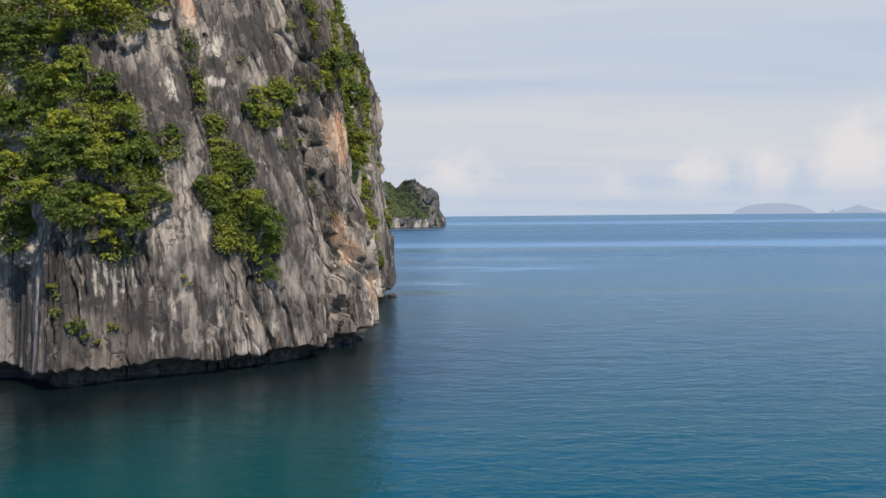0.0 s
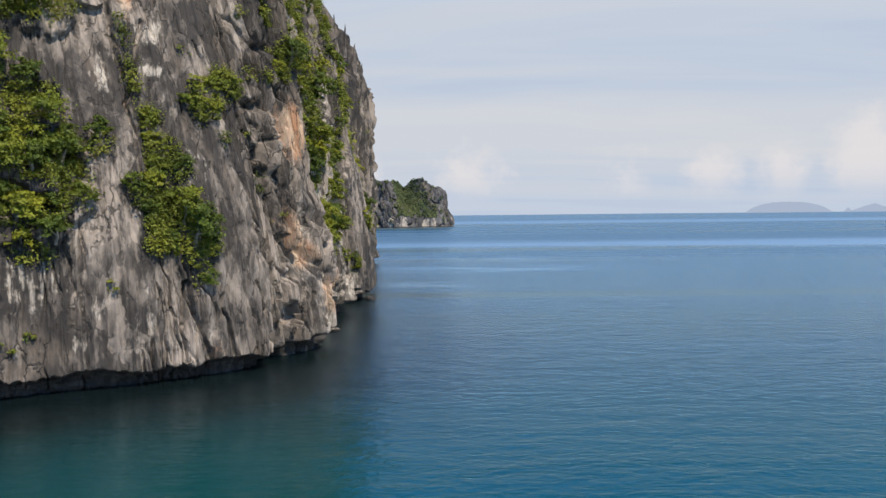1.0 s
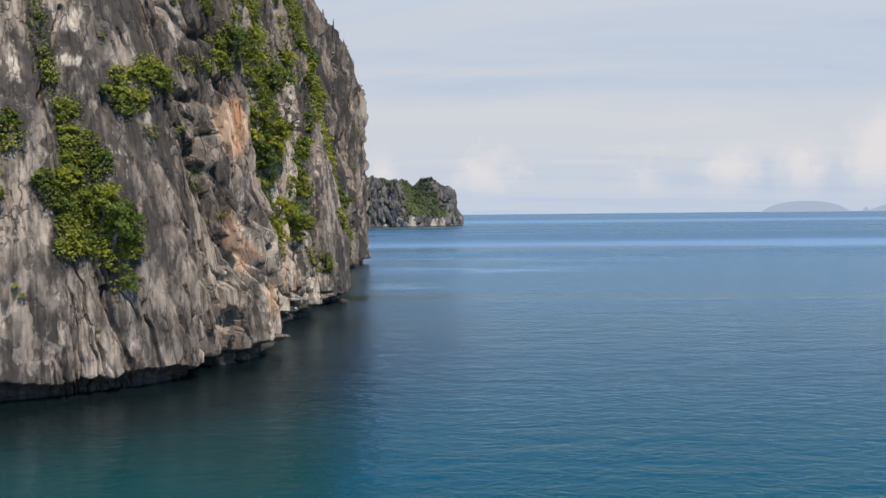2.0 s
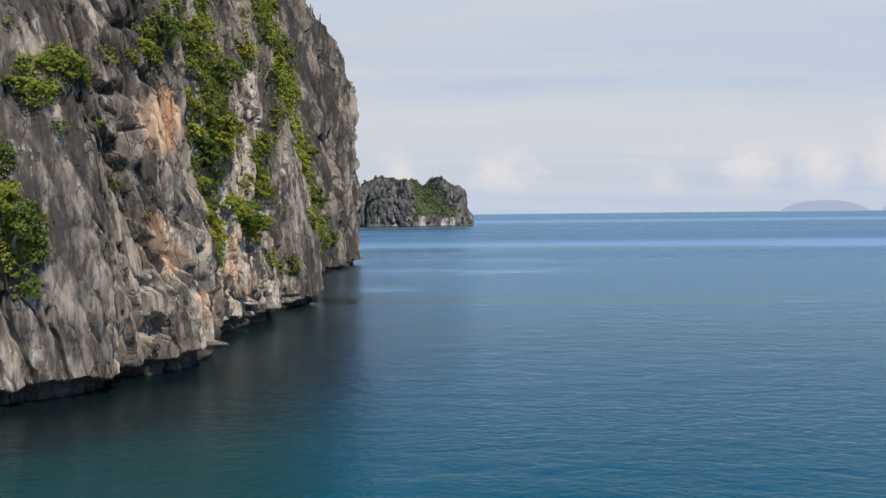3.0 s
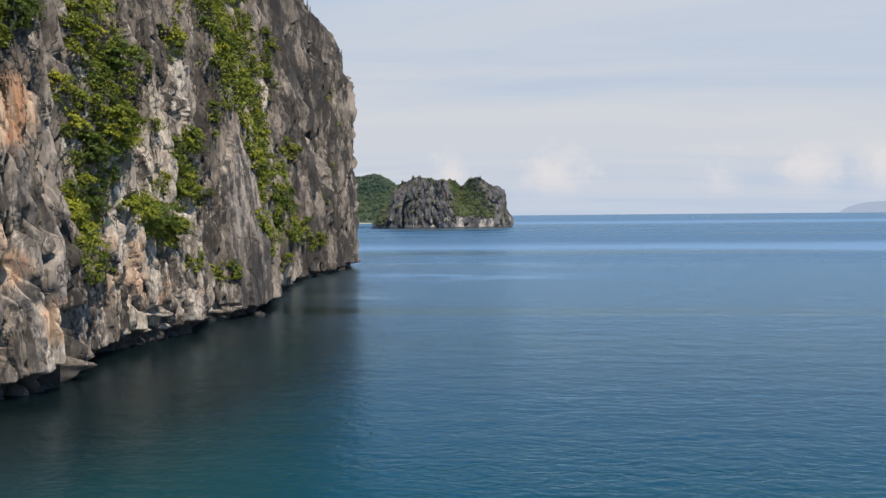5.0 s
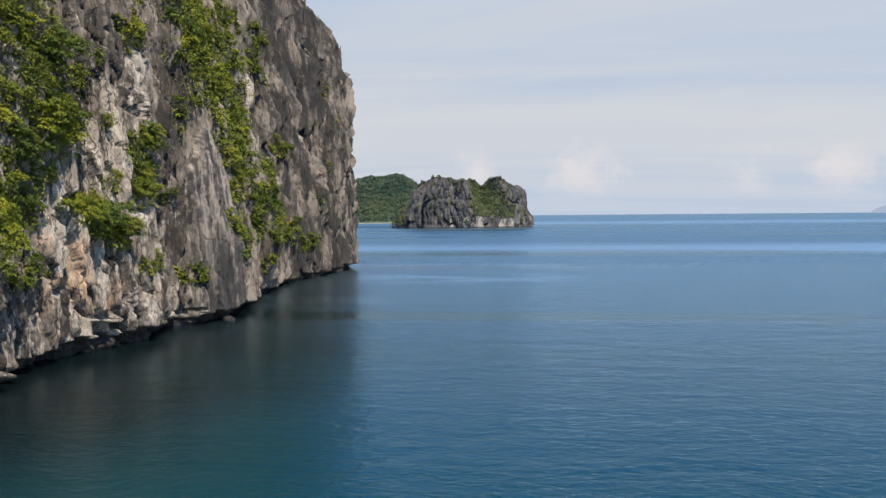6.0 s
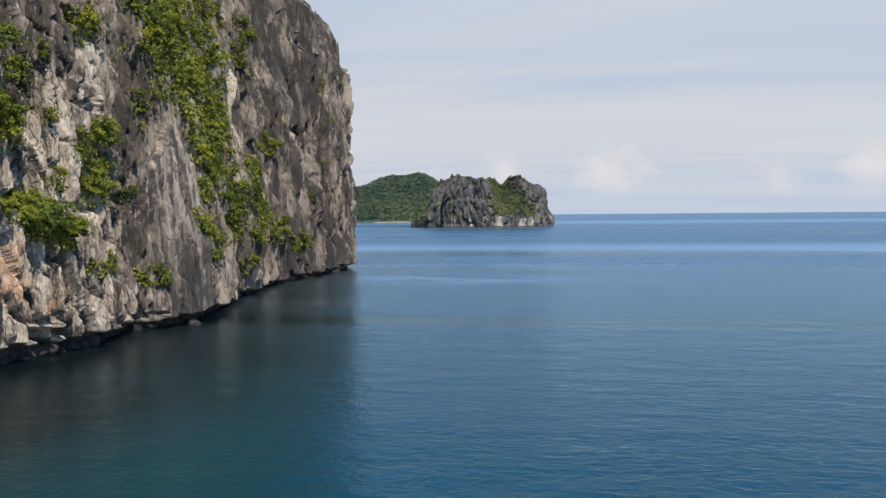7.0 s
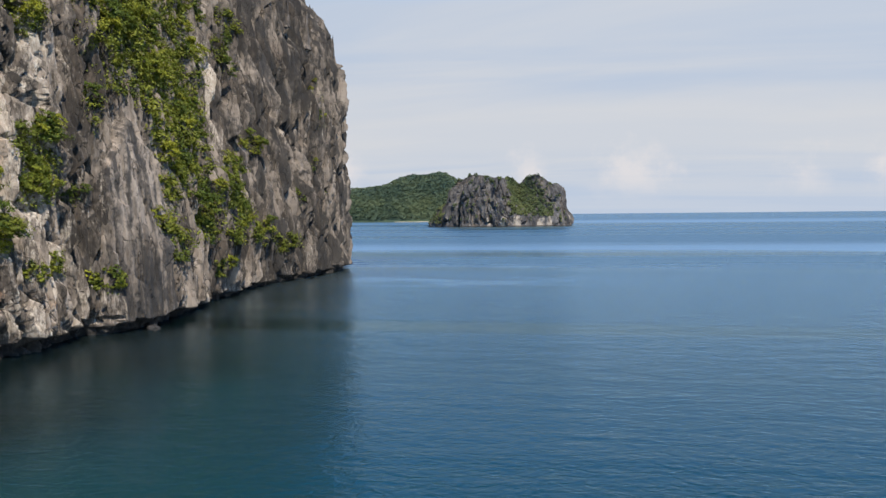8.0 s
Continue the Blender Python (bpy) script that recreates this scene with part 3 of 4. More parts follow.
def stains(s, z):
    """Rust, pale scars and black (streaks, damp and painted-in shade), in the three channels."""
    rust = 1.2 * spot(s, z, 154.0, 28, 3.0, 3.6) + 1.0 * spot(s, z, 158, 29.5, 3.0, 3.4) + 0.8 * spot(s, z, 155.5, 7, 1.2, 2.0) + 0.6 * spot(s, z, 152, 15, 1.2, 3) + 1.0 * spot(s, z, 127.8, 44, 1.1, 3.4) + 0.9 * spot(s, z, 153.8, 12.6, 0.8, 2.2) + 1.0 * spot(s, z, 194.2, 6, 1.0, 1.8) + 0.7 * spot(s, z, 157, 7.5, 1.6, 2.6) + 0.5 * spot(s, z, 149, 4.6, 1.4, 0.8)
    rust += 0.75 * spot(s, z, 187.5, 13, 1.8, 4) + 0.6 * spot(s, z, 181.5, 9, 3, 5) + 0.5 * spot(s, z, 180, 16, 2, 3) + 0.7 * spot(s, z, 202, 27, 0.8, 4) + 0.35 * spot(s, z, 126.5, 32, 1.2, 9) + 0.6 * spot(s, z, 189, 8, 3, 4) + 0.6 * spot(s, z, 197, 8, 2, 2.4) + 0.45 * spot(s, z, 206, 6, 3, 3) + 0.4 * spot(s, z, 133, 3, 2, 2) + 0.4 * spot(s, z, 151, 17, 1.5, 4)
    pale = 1.1 * spot(s, z, 130.3, 38.6, 1.5, 1.4) + 0.7 * spot(s, z, 187, 15, 6, 7) + 0.3 * spot(s, z, 200, 33, 3, 8) + 0.8 * spot(s, z, 129.6, 34.3, 1.8, 0.8) + 0.55 * spot(s, z, 153.2, 19, 1.6, 7) + 0.6 * spot(s, z, 155, 7, 2, 4) + 1.0 * spot(s, z, 284, 44, 3.6, 14) + 0.9 * spot(s, z, 211, 42, 0.9, 4) + 0.5 * spot(s, z, 114.5, 11, 3, 3) + 0.7 * spot(s, z, 121, 9, 0.8, 2.0) + 0.6 * spot(s, z, 118.5, 5, 1.6, 1.2) + 0.6 * spot(s, z, 126, 6, 0.9, 2.4) + 0.5 * spot(s, z, 133, 24, 1.2, 2) + 0.6 * spot(s, z, 123.5, 33.5, 1.0, 2.5)
    pale += (0.30 + 0.45 * np.clip(fbm(s / 1.3, z / 11, 70, 3), -0.3, 1)) * step(160, 172, s) * (1 - step(212, 232, s)) * (1 - 0.3 * step(25, 45, z)) + 0.5 * spot(s, z, 194, 3.2, 5, 1.2) + 0.5 * spot(s, z, 200, 24, 6, 9) + 0.6 * spot(s, z, 155.8, 3, 1.5, 1.5) + 0.5 * spot(s, z, 95, 3, 2, 1.5)
    pale += 0.35 * fbm(s / 0.9, z / 9, 71, 3) * step(100, 112, s) + 0.3 * step(290, 335, s) * fbm(s / 1.6, z / 14, 72, 3) + 0.3 * (1 - step(1.5, 5, z)) * step(215, 240, s)
    # streaks, damp and painted shade in notch and corner; far buttress darker overall
    stain_shade = 1.2 * (1 - step(-0.1, 0.7, z - notch(s))) + 0.45 * leaning_slab(s, z) + 0.42 * fbm(s / 1.1, z / 16, 75, 3) * (0.7 + 0.3 * step(150, 165, s)) + 0.8 * step(292, 320, s) * fbm(s / 0.8, z / 17, 76, 3) + 0.75 * spot(s, z, 101, 7, 4.0, 8.5) + 0.35 * fbm(s / 2.2, z / 20, 73, 3) + 0.52 * step(288, 315, s) * (1 - spot(s, z, 285, 44, 8, 16))
    slab = zones(s)[0]
    q = stretch(s)
    far = step(200, 222, s) * 0.5 + 0.5 * step(232, 290, s)
    lean = 0.1 * (1 - far)
    tone = 0.38 * plates(q, z, 6.2, 30 + 30 * far, 21, lean)[1] + 0.32 * plates(q, z, 2.3, 13 + 22 * far, 22, 1.3 * lean)[1] + 0.3 * plates(q, z, 1.0, 5.5 + 14 * far, 23, lean)[1] + 0.35 * fbm(s / 9, z / 16, 74, 4) + slab * (0.45 * fbm(s / 1.6, z / 4.5, 65, 4) - 0.22)
    return np.stack([np.clip(v, 0, 1) for v in (rust, pale, stain_shade, tone)], -1)


def grid_mesh(name, points, mat, stain=None, smooth=True, closed=False):
    """A mesh from a grid of places (rows, columns, 3)."""
    r, c = points.shape[:2]
    me = bpy.data.meshes.new(name)
    idx = np.arange(r * c).reshape(r, c)
    quads = np.stack([idx[:-1, :-1], idx[:-1, 1:], idx[1:, 1:], idx[1:, :-1]], -1).reshape(-1, 4)
    me.vertices.add(r * c)
    me.vertices.foreach_set("co", points.reshape(-1).astype(np.float32))
    me.loops.add(quads.size)
    me.loops.foreach_set("vertex_index", quads.reshape(-1).astype(np.int32))
    me.polygons.add(len(quads))
    me.polygons.foreach_set("loop_start", np.arange(0, quads.size, 4, dtype=np.int32))
    me.polygons.foreach_set("use_smooth", np.full(len(quads), smooth))
    me.update(calc_edges=True)
    if stain is not None:
        me.color_attributes.new("stain", "FLOAT_COLOR", "POINT").data.foreach_set("color", stain.reshape(-1).astype(np.float32))
    me.materials.append(mat)
    return me


def under(ob, parent):
    ob.parent = parent
    return ob


# ---- the sea: one sheet to the horizon ----
def build_sea():
    r = np.concatenate([np.arange(0.0, 440, 9.0) + 0.001, 440 * 1.3 ** np.arange(0, 9.2), [4900.0]])
    th = np.linspace(2 * np.pi, 0, 217)
    R, T = np.meshgrid(r, th, indexing="ij")
    P = np.stack([R * np.cos(T), 180 + R * np.sin(T), np.zeros_like(R)], -1)
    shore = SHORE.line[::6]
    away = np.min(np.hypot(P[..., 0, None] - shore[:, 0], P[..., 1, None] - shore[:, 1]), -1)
    # band along the shore in which the cliff's reflection is painted dark
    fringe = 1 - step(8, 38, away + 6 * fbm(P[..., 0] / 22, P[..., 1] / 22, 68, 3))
    at = lambda x, y, rx, ry: np.exp(-(((P[..., 0] - x) / rx) ** 2) - ((P[..., 1] - y) / ry) ** 2)
    calm = 0.9 * at(16, 290, 34, 13) + 0.8 * at(-3, 226, 10, 9) + 0.6 * at(20, 345, 50, 14)
    sand = at(-24.5, 89, 5, 2.2)
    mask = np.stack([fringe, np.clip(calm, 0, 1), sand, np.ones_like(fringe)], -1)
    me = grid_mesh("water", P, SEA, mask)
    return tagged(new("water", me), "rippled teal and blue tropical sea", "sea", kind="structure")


build_sea()

# ---- the cliff ----
cliff = tagged(new("limestone_cliff"), "tall grey weathered limestone cliff with scrub, undercut by the sea", "cliff")


def build_cliff():
    near_rows = np.concatenate([np.arange(-1.2, 46, 0.17), np.arange(46, 56, 0.4), np.linspace(56, 104, 30)])
    far_rows = np.concatenate([np.arange(-1.2, 46, 0.26), np.arange(46, 104.1, 0.36)])
    cuts = [(84, 104, 0.25, "shaded_corner"), (104, 137, 0.11, "smooth_slab"), (137, 166, 0.1, "headland"), (166, 203, 0.18, "cove_wall"), (203, 241, 0.2, "leaning_buttress"), (241, 302, 0.3, "gully_wall"), (302, 400, 0.22, "far_buttress"), (400, SHORE.length + 84, 5.0, "back_wall")]
    tops, sections = [], {}
    for a, b, pace, name in cuts:
        s = np.linspace(a, b, int((b - a) / pace) + 1)
        z = near_rows if b < 250 else far_rows if pace < 2 else np.linspace(-1.2, 104, 22)
        S, Z = np.meshgrid(s, z)
        P, _ = wall(S, Z)
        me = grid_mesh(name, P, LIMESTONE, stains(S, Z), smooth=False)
        sections[name] = under(new(name, me), cliff)
        tops.append((s, P[-1]))
    # the summit: the brow drawn in to a rough dome
    brow = np.concatenate([t[1][:: 1 if len(t[0]) < 140 else 10] for t in tops])
    mid = np.array([-120.0, 250.0, 0])
    rings = []
    for k in np.linspace(0, 1, 16):
        p = brow * (1 - k) + mid * k
        p[:, 2] = 104 + 16 * np.sin(k * math.pi / 2) + (0 if k == 0 else 1.8) * fbm(p[:, 0] / 14, p[:, 1] / 14, 81, 4)
        rings.append(p)
    P = np.array(rings)
    under(new("summit", grid_mesh("summit", P, LIMESTONE, np.zeros((*P.shape[:2], 4)))), cliff)
    return sections


SECTIONS = build_cliff()


def build_pinnacles():
    """Blades of rock that stand up along the far brow."""
    rng = np.random.default_rng(31)
    for k in range(40):
        s = 325 + 49 * k / 39 + rng.uniform(-1.5, 1.5)
        z = rng.uniform(64, 92)
        P, n = (a[0] for a in wall(np.array([s]), np.array([z])))
        tall, wide = rng.uniform(2.0, 6.5), rng.uniform(0.9, 1.8)
        rings = []
        for i in range(9):
            h = i / 8
            r = wide * (1 - h) ** 0.85 * (1 + 0.35 * perlin(h * 4.0, k * 1.7, 64)) + 0.08
            th = np.linspace(0, 2 * np.pi, 11)
            rough = 1 + 0.35 * perlin(np.cos(th) * 1.5 + k * 3.1, np.sin(th) * 1.5 + h * 2.5, 83)
            rings.append(np.stack([r * rough * np.cos(th) * 0.75 + 0.5 * h * math.sin(k), r * rough * np.sin(th), np.full(11, -7.0 + (tall + 7.0) * h)], -1))
        G = np.array(rings)
        G[:, -1] = G[:, 0]
        ob = under(new("pinnacle", grid_mesh("pinnacle", G, LIMESTONE, np.full((9, 11, 4), (0.0, 0.1, 0.45, 0.4)), smooth=False)), SECTIONS["far_buttress"])
        ob.matrix_basis = Matrix.Translation(Vector(P) + Vector((n[0], n[1], 0)) * 0.2) @ Euler((0, 0, math.atan2(n[1], n[0]) + rng.uniform(-0.5, 0.5))).to_matrix().to_4x4()


build_pinnacles()


# ---- plants ----
def leaf_mesh(name, centres, normals, size, mat, rng, long=1.7):
    """Many small pointed leaves, each bent of two quads, at given places and facing roughly given ways."""
    n = len(centres)
    nor = normals + rng.normal(0, 0.45, (n, 3))
    nor /= np.linalg.norm(nor, axis=1)[:, None]
    t = np.cross(nor, rng.normal(0, 1, (n, 3)))
    t /= np.linalg.norm(t, axis=1)[:, None]
    b = np.cross(nor, t)
    w = (size * rng.uniform(0.65, 1.35, n))[:, None]
    tip, side = t * w * long * 0.5, b * w * 0.5
    v = np.stack([centres - tip, centres + side - nor * w * 0.12, centres + tip - nor * w * 0.15, centres - side - nor * w * 0.12], 1).reshape(-1, 3)
    me = bpy.data.meshes.new(name)
    me.vertices.add(4 * n)
    me.vertices.foreach_set("co", v.reshape(-1).astype(np.float32))
    me.loops.add(4 * n)
    me.loops.foreach_set("vertex_index", np.arange(4 * n, dtype=np.int32))
    me.polygons.add(n)
    me.polygons.foreach_set("loop_start", np.arange(0, 4 * n, 4, dtype=np.int32))
    me.update(calc_edges=True)
    me.materials.append(mat)
    return me


def tube(bm, pts, r0, r1, sides=6):
    pts = [Vector(p) for p in pts]
    last = None
    for i, p in enumerate(pts):
        d = (pts[min(i + 1, len(pts) - 1)] - pts[max(i - 1, 0)]).normalized()
        q = d.to_track_quat("Z", "Y")
        r = r0 + (r1 - r0) * i / (len(pts) - 1)
        ring = [bm.verts.new(p + q @ Vector((r * math.cos(2 * math.pi * k / sides), r * math.sin(2 * math.pi * k / sides), 0))) for k in range(sides)]
        if last:
            for k in range(sides):
                bm.faces.new((last[k], last[(k + 1) % sides], ring[(k + 1) % sides], ring[k]))
        last = ring
    bm.faces.new(last)


def shrub_kind(seed, wide, tall, leaves, size, stem):
    """A shrub about wide x tall metres: a stem with limbs, and a crown of leaf clumps in layered pads with gaps."""
    rng = np.random.default_rng(seed)
    root = new("shrub")
    pads = []
    n_pads = int(rng.integers(12, 18))
    for k in range(n_pads):
        a = rng.uniform(0, 2 * np.pi)
        h = rng.uniform(0.15, 1.0)
        r = wide * 0.5 * rng.uniform(0.25, 0.85) * math.sqrt(max(0.15, 1 - (h - 0.35) ** 2 * 1.8))
        pads.append((np.array([r * math.cos(a), r * math.sin(a), stem + h * (tall - stem) * 0.9]), wide * rng.uniform(0.12, 0.25)))
    bm = bmesh.new()
    tube(bm, [(0, 0, -0.5), (0.06 * wide, 0, stem * 0.6), (0.0, 0.05 * wide, stem + 0.35 * (tall - stem))], 0.045 * wide, 0.02 * wide)
    me = bpy.data.meshes.new("trunk")
    bm.to_mesh(me)
    bm.free()
    me.materials.append(BARK)
    trunk = under(new("trunk", me), root)
    for p, r in pads[:4]:
        bm = bmesh.new()
        tube(bm, [(0.03 * wide, 0, stem * 0.7), tuple(p * 0.5 + np.array([0, 0, 0.35 * stem])), tuple(p)], 0.02 * wide, 0.006 * wide, 4)
        me = bpy.data.meshes.new("limb")
        bm.to_mesh(me)
        bm.free()
        me.materials.append(BARK)
        under(new("limb", me), trunk)
    share = leaves // n_pads
    cs, ns = [], []
    for p, r in pads:
        # tufts round each pad, then leaves round each tuft
        tufts = rng.normal(0, 1, (max(4, share // 14), 3))
        tufts /= np.linalg.norm(tufts, axis=1)[:, None]
        tufts[:, 2] = np.abs(tufts[:, 2]) * 0.9 - 0.25
        tc = p + tufts * r * np.array([1.0, 1.0, 0.45]) * rng.uniform(0.35, 1.2, (len(tufts), 1))
        pick = rng.integers(0, len(tufts), share)
        off = rng.normal(0, 1, (share, 3)) * r * np.array([0.24, 0.24, 0.13])
        cs.append(tc[pick] + off)
        ns.append(tufts[pick] * 0.6 + off / (r * 0.3) * 0.4 + np.array([0, 0, 0.7]))
    me = leaf_mesh("crown", np.concatenate(cs), np.concatenate(ns), size, LEAVES, rng)
    under(new("crown", me), root)
    return root


def scatter_on_wall(rows, count, seed, clear=0.0, ragged=0.3):
    """Random places (s, z) inside patches, evenly over their area."""
    rng = np.random.default_rng(seed)
    area = np.array([a * b for _, _, a, b in rows])
    got = []
    while len(got) < count:
        k = rng.choice(len(rows), p=area / area.sum())
        a, b, ra, rb = rows[k]
        th, r = rng.uniform(0, 2 * np.pi), math.sqrt(rng.uniform(0, 1))
        s, z = a + ra * r * math.cos(th), b + rb * r * math.sin(th)
        if z < 2.5 or z > 98:
            continue
        if clear and any((s - q[0]) ** 2 + (z - q[1]) ** 2 < clear * clear for q in got[-60:]):
            continue
        got.append((s, z))
    return np.array(got)


def build_plants():
    kinds = {
        "big": [shrub_kind(100 + k, 4.6, 3.6, 1480, 0.188, 1.0) for k in range(5)],
        "mid": [shrub_kind(120 + k, 3.2, 2.7, 980, 0.166, 0.5) for k in range(5)],
        "small": [shrub_kind(140 + k, 1.7, 1.5, 420, 0.13, 0.2) for k in range(4)],
    }
    words = {"big": "spreading green tree rooted in the cliff face", "mid": "bushy green shrub growing on the limestone wall", "small": "small yellow-green shrub in a rock crack"}
    used = set()
    rng = np.random.default_rng(7)

    def plant(size, s, z, scale, out=-0.25):
        k = int(rng.integers(0, len(kinds[size])))
        P, n = (a[0] for a in wall(np.array([s]), np.array([z])))
        lean = rng.uniform(12, 34)
        turn = math.degrees(math.atan2(n[1], n[0]))
        m = Matrix.Translation(Vector(P) + Vector((n[0], n[1], 0)) * out) @ Euler((0, 0, radians(turn))).to_matrix().to_4x4() @ Euler((0, radians(lean), 0)).to_matrix().to_4x4() @ Euler((0, 0, rng.uniform(0, 6.28))).to_matrix().to_4x4() @ Matrix.Diagonal((scale, scale, scale * rng.uniform(0.85, 1.15), 1))
        src = kinds[size][k]
        if (size, k) not in used:
            used.add((size, k))
            src.matrix_basis = m
            ob = src
        else:
            ob = src.copy()
            scene.collection.objects.link(ob)
            for c in src.children:
                d = c.copy()
                scene.collection.objects.link(d)
                d.parent = ob
                for e in c.children:
                    g = e.copy()
                    scene.collection.objects.link(g)
                    g.parent = d
            ob.matrix_basis = m
        ob.name = "tree" if size == "big" else "shrub"
        tagged(ob, words[size], "tree" if size == "big" else "shrub", "plants on the cliff")

    for s, z in scatter_on_wall(SCRUB_NEAR[:18], 80, 1, 1.7):
        plant("big", s, z, rng.uniform(0.6, 1.15))
    for s, z in scatter_on_wall(SCRUB_NEAR[18:], 8, 9, 2.6):
        plant("big", s, z, rng.uniform(0.9, 1.4))
    for s, z in scatter_on_wall(SCRUB_STRIPE, 30, 2, 1.0):
        plant("mid", s, z, rng.uniform(0.55, 0.95))
    for s, z in scatter_on_wall(SCRUB_COVE, 88, 3, 1.6):
        plant("big" if rng.uniform() < 0.45 else "mid", s, z, rng.uniform(0.6, 1.05), 0.5)
    # the larger trees that stand out of the scrub
    for s, z, scale in ((196.5, 15.5, 1.35), (193, 16.5, 1.15), (199.5, 14.8, 0.9), (158, 37.5, 0.95), (131.5, 15, 1.15), (130.5, 17.5, 0.95), (141, 32, 0.8), (117, 15.5, 0.85), (182, 28, 1.3), (177, 24, 1.2), (185, 36, 1.3), (172, 17, 1.2), (168, 14, 1.0)):
        plant("big", s, z, scale, 0.2)
    for s, z in scatter_on_wall(SCRUB_BROAD, 96, 4, 2.2):
        plant("big" if rng.uniform() < 0.5 else "mid", s, z, rng.uniform(0.75, 1.35))
    for s, z in scatter_on_wall(SCRUB_FAR, 52, 5, 1.8):
        plant("big" if rng.uniform() < 0.4 else "mid", s, z, rng.uniform(0.75, 1.25), 0.3)
    for s, z in scatter_on_wall(SCRUB_SMALL, 44, 6, 0.5):
        plant("small", s, z, rng.uniform(0.55, 1.0) * (1 + 0.6 * float(step(180, 230, s))))


build_plants()


def patch_places(rows, n, rng, reach=1.1):
    """Random places over the patches, as many on each square metre."""
    area = np.array([a * b for _, _, a, b in rows])
    R = np.array(rows)[rng.choice(len(rows), n, p=area / area.sum())]
    th, r = rng.uniform(0, 2 * np.pi, n), np.sqrt(rng.uniform(0, reach, n))
    return R[:, 0] + R[:, 2] * r * np.cos(th), R[:, 1] + R[:, 3] * r * np.sin(th)


def build_thicket():
    """The close scrub between the single shrubs: small rounded clumps of leaves."""
    rng = np.random.default_rng(23)
    near = [r for r in SCRUB_NEAR if r[0] > 90 and r[1] < 48]
    rows = near + SCRUB_STRIPE + SCRUB_COVE + SCRUB_BROAD + SCRUB_FAR + SCRUB_SMALL
    spread = [patch_places(part, n, rng) for part, n in ((near, 1700), (SCRUB_STRIPE, 800), (SCRUB_COVE, 1900), (SCRUB_BROAD, 3400), (SCRUB_FAR, 1300), ([r for r in SCRUB_SMALL if r[0] < 260], 220))]
    s, z = (np.concatenate([p[k] for p in spread]) for k in (0, 1))
    keep = (blobs(s, z, rows, 0.3, 48) > 0.0) & (z > 4) & (z < 98)
    s, z = s[keep], z[keep]
    P, nn = wall(s, z, 0.25)
    each = 42
    r = rng.uniform(0.5, 1.25, len(s)) * (1 + 0.45 * step(160, 240, s)) * np.where((z < 12) & ((s < 140) | ((s > 201) & (s < 226))), 0.5, 1.0)
    d = rng.normal(0, 1, (len(s), each, 3))
    d /= np.linalg.norm(d, axis=2)[..., None]
    d[..., 2] = np.where(d[..., 2] < -0.3, -d[..., 2], d[..., 2])
    lobes = 1 + 0.35 * np.sin(d[..., 0] * 5 + r[:, None] * 40) * np.sin(d[..., 1] * 5 + r[:, None] * 70) * np.sin(d[..., 2] * 4)
    c = P[:, None, :] + d * (r[:, None] * lobes * rng.uniform(0.25, 1.25, (len(s), each)))[..., None] * np.array([1, 1, 0.75])
    c[..., 2] += 0.25 + 0.25 * r[:, None]
    size = np.repeat(0.175 + 0.06 * step(160, 200, s) + 0.11 * step(205, 250, s), each)
    nor = d + np.array([0, 0, 0.6])
    me = leaf_mesh("thicket", c.reshape(-1, 3), nor.reshape(-1, 3), size, CREEPER, rng, 1.6)
    tagged(new("thicket", me), "dense low green scrub on the cliff's ledges and gullies", "scrub", kind="stuff")


def build_creepers():
    rng = np.random.default_rng(17)
    s, z = patch_places(SCRUB, 100000, rng, 1.3)
    keep = (blobs(s, z, SCRUB, 0.8, 44) > 0.05 + 0.35 * rng.uniform(0, 1, len(s))) & (z > 2.2) & (z < 100)
    s, z = s[keep], z[keep]
    tuft = np.clip(fbm(s / 0.9, z / 0.9, 46, 3), -0.3, 1)
    P, nn = wall(s, z, 0.0)
    out = 0.12 + (0.45 * tuft + 0.2) * rng.uniform(0, 1, len(s))
    P[:, :2] += nn * out[:, None]
    P[:, 2] += rng.normal(0, 0.1, len(s))
    normals = np.concatenate([nn * 0.8, np.full((len(s), 1), 0.7)], 1)
    me = leaf_mesh("cliff_creeper", P, normals, 0.2, CREEPER, rng, 1.5)
    tagged(new("cliff_creeper", me), "low green creepers and scrub clinging to the rock", "creeper", kind="stuff")


build_thicket()
build_creepers()


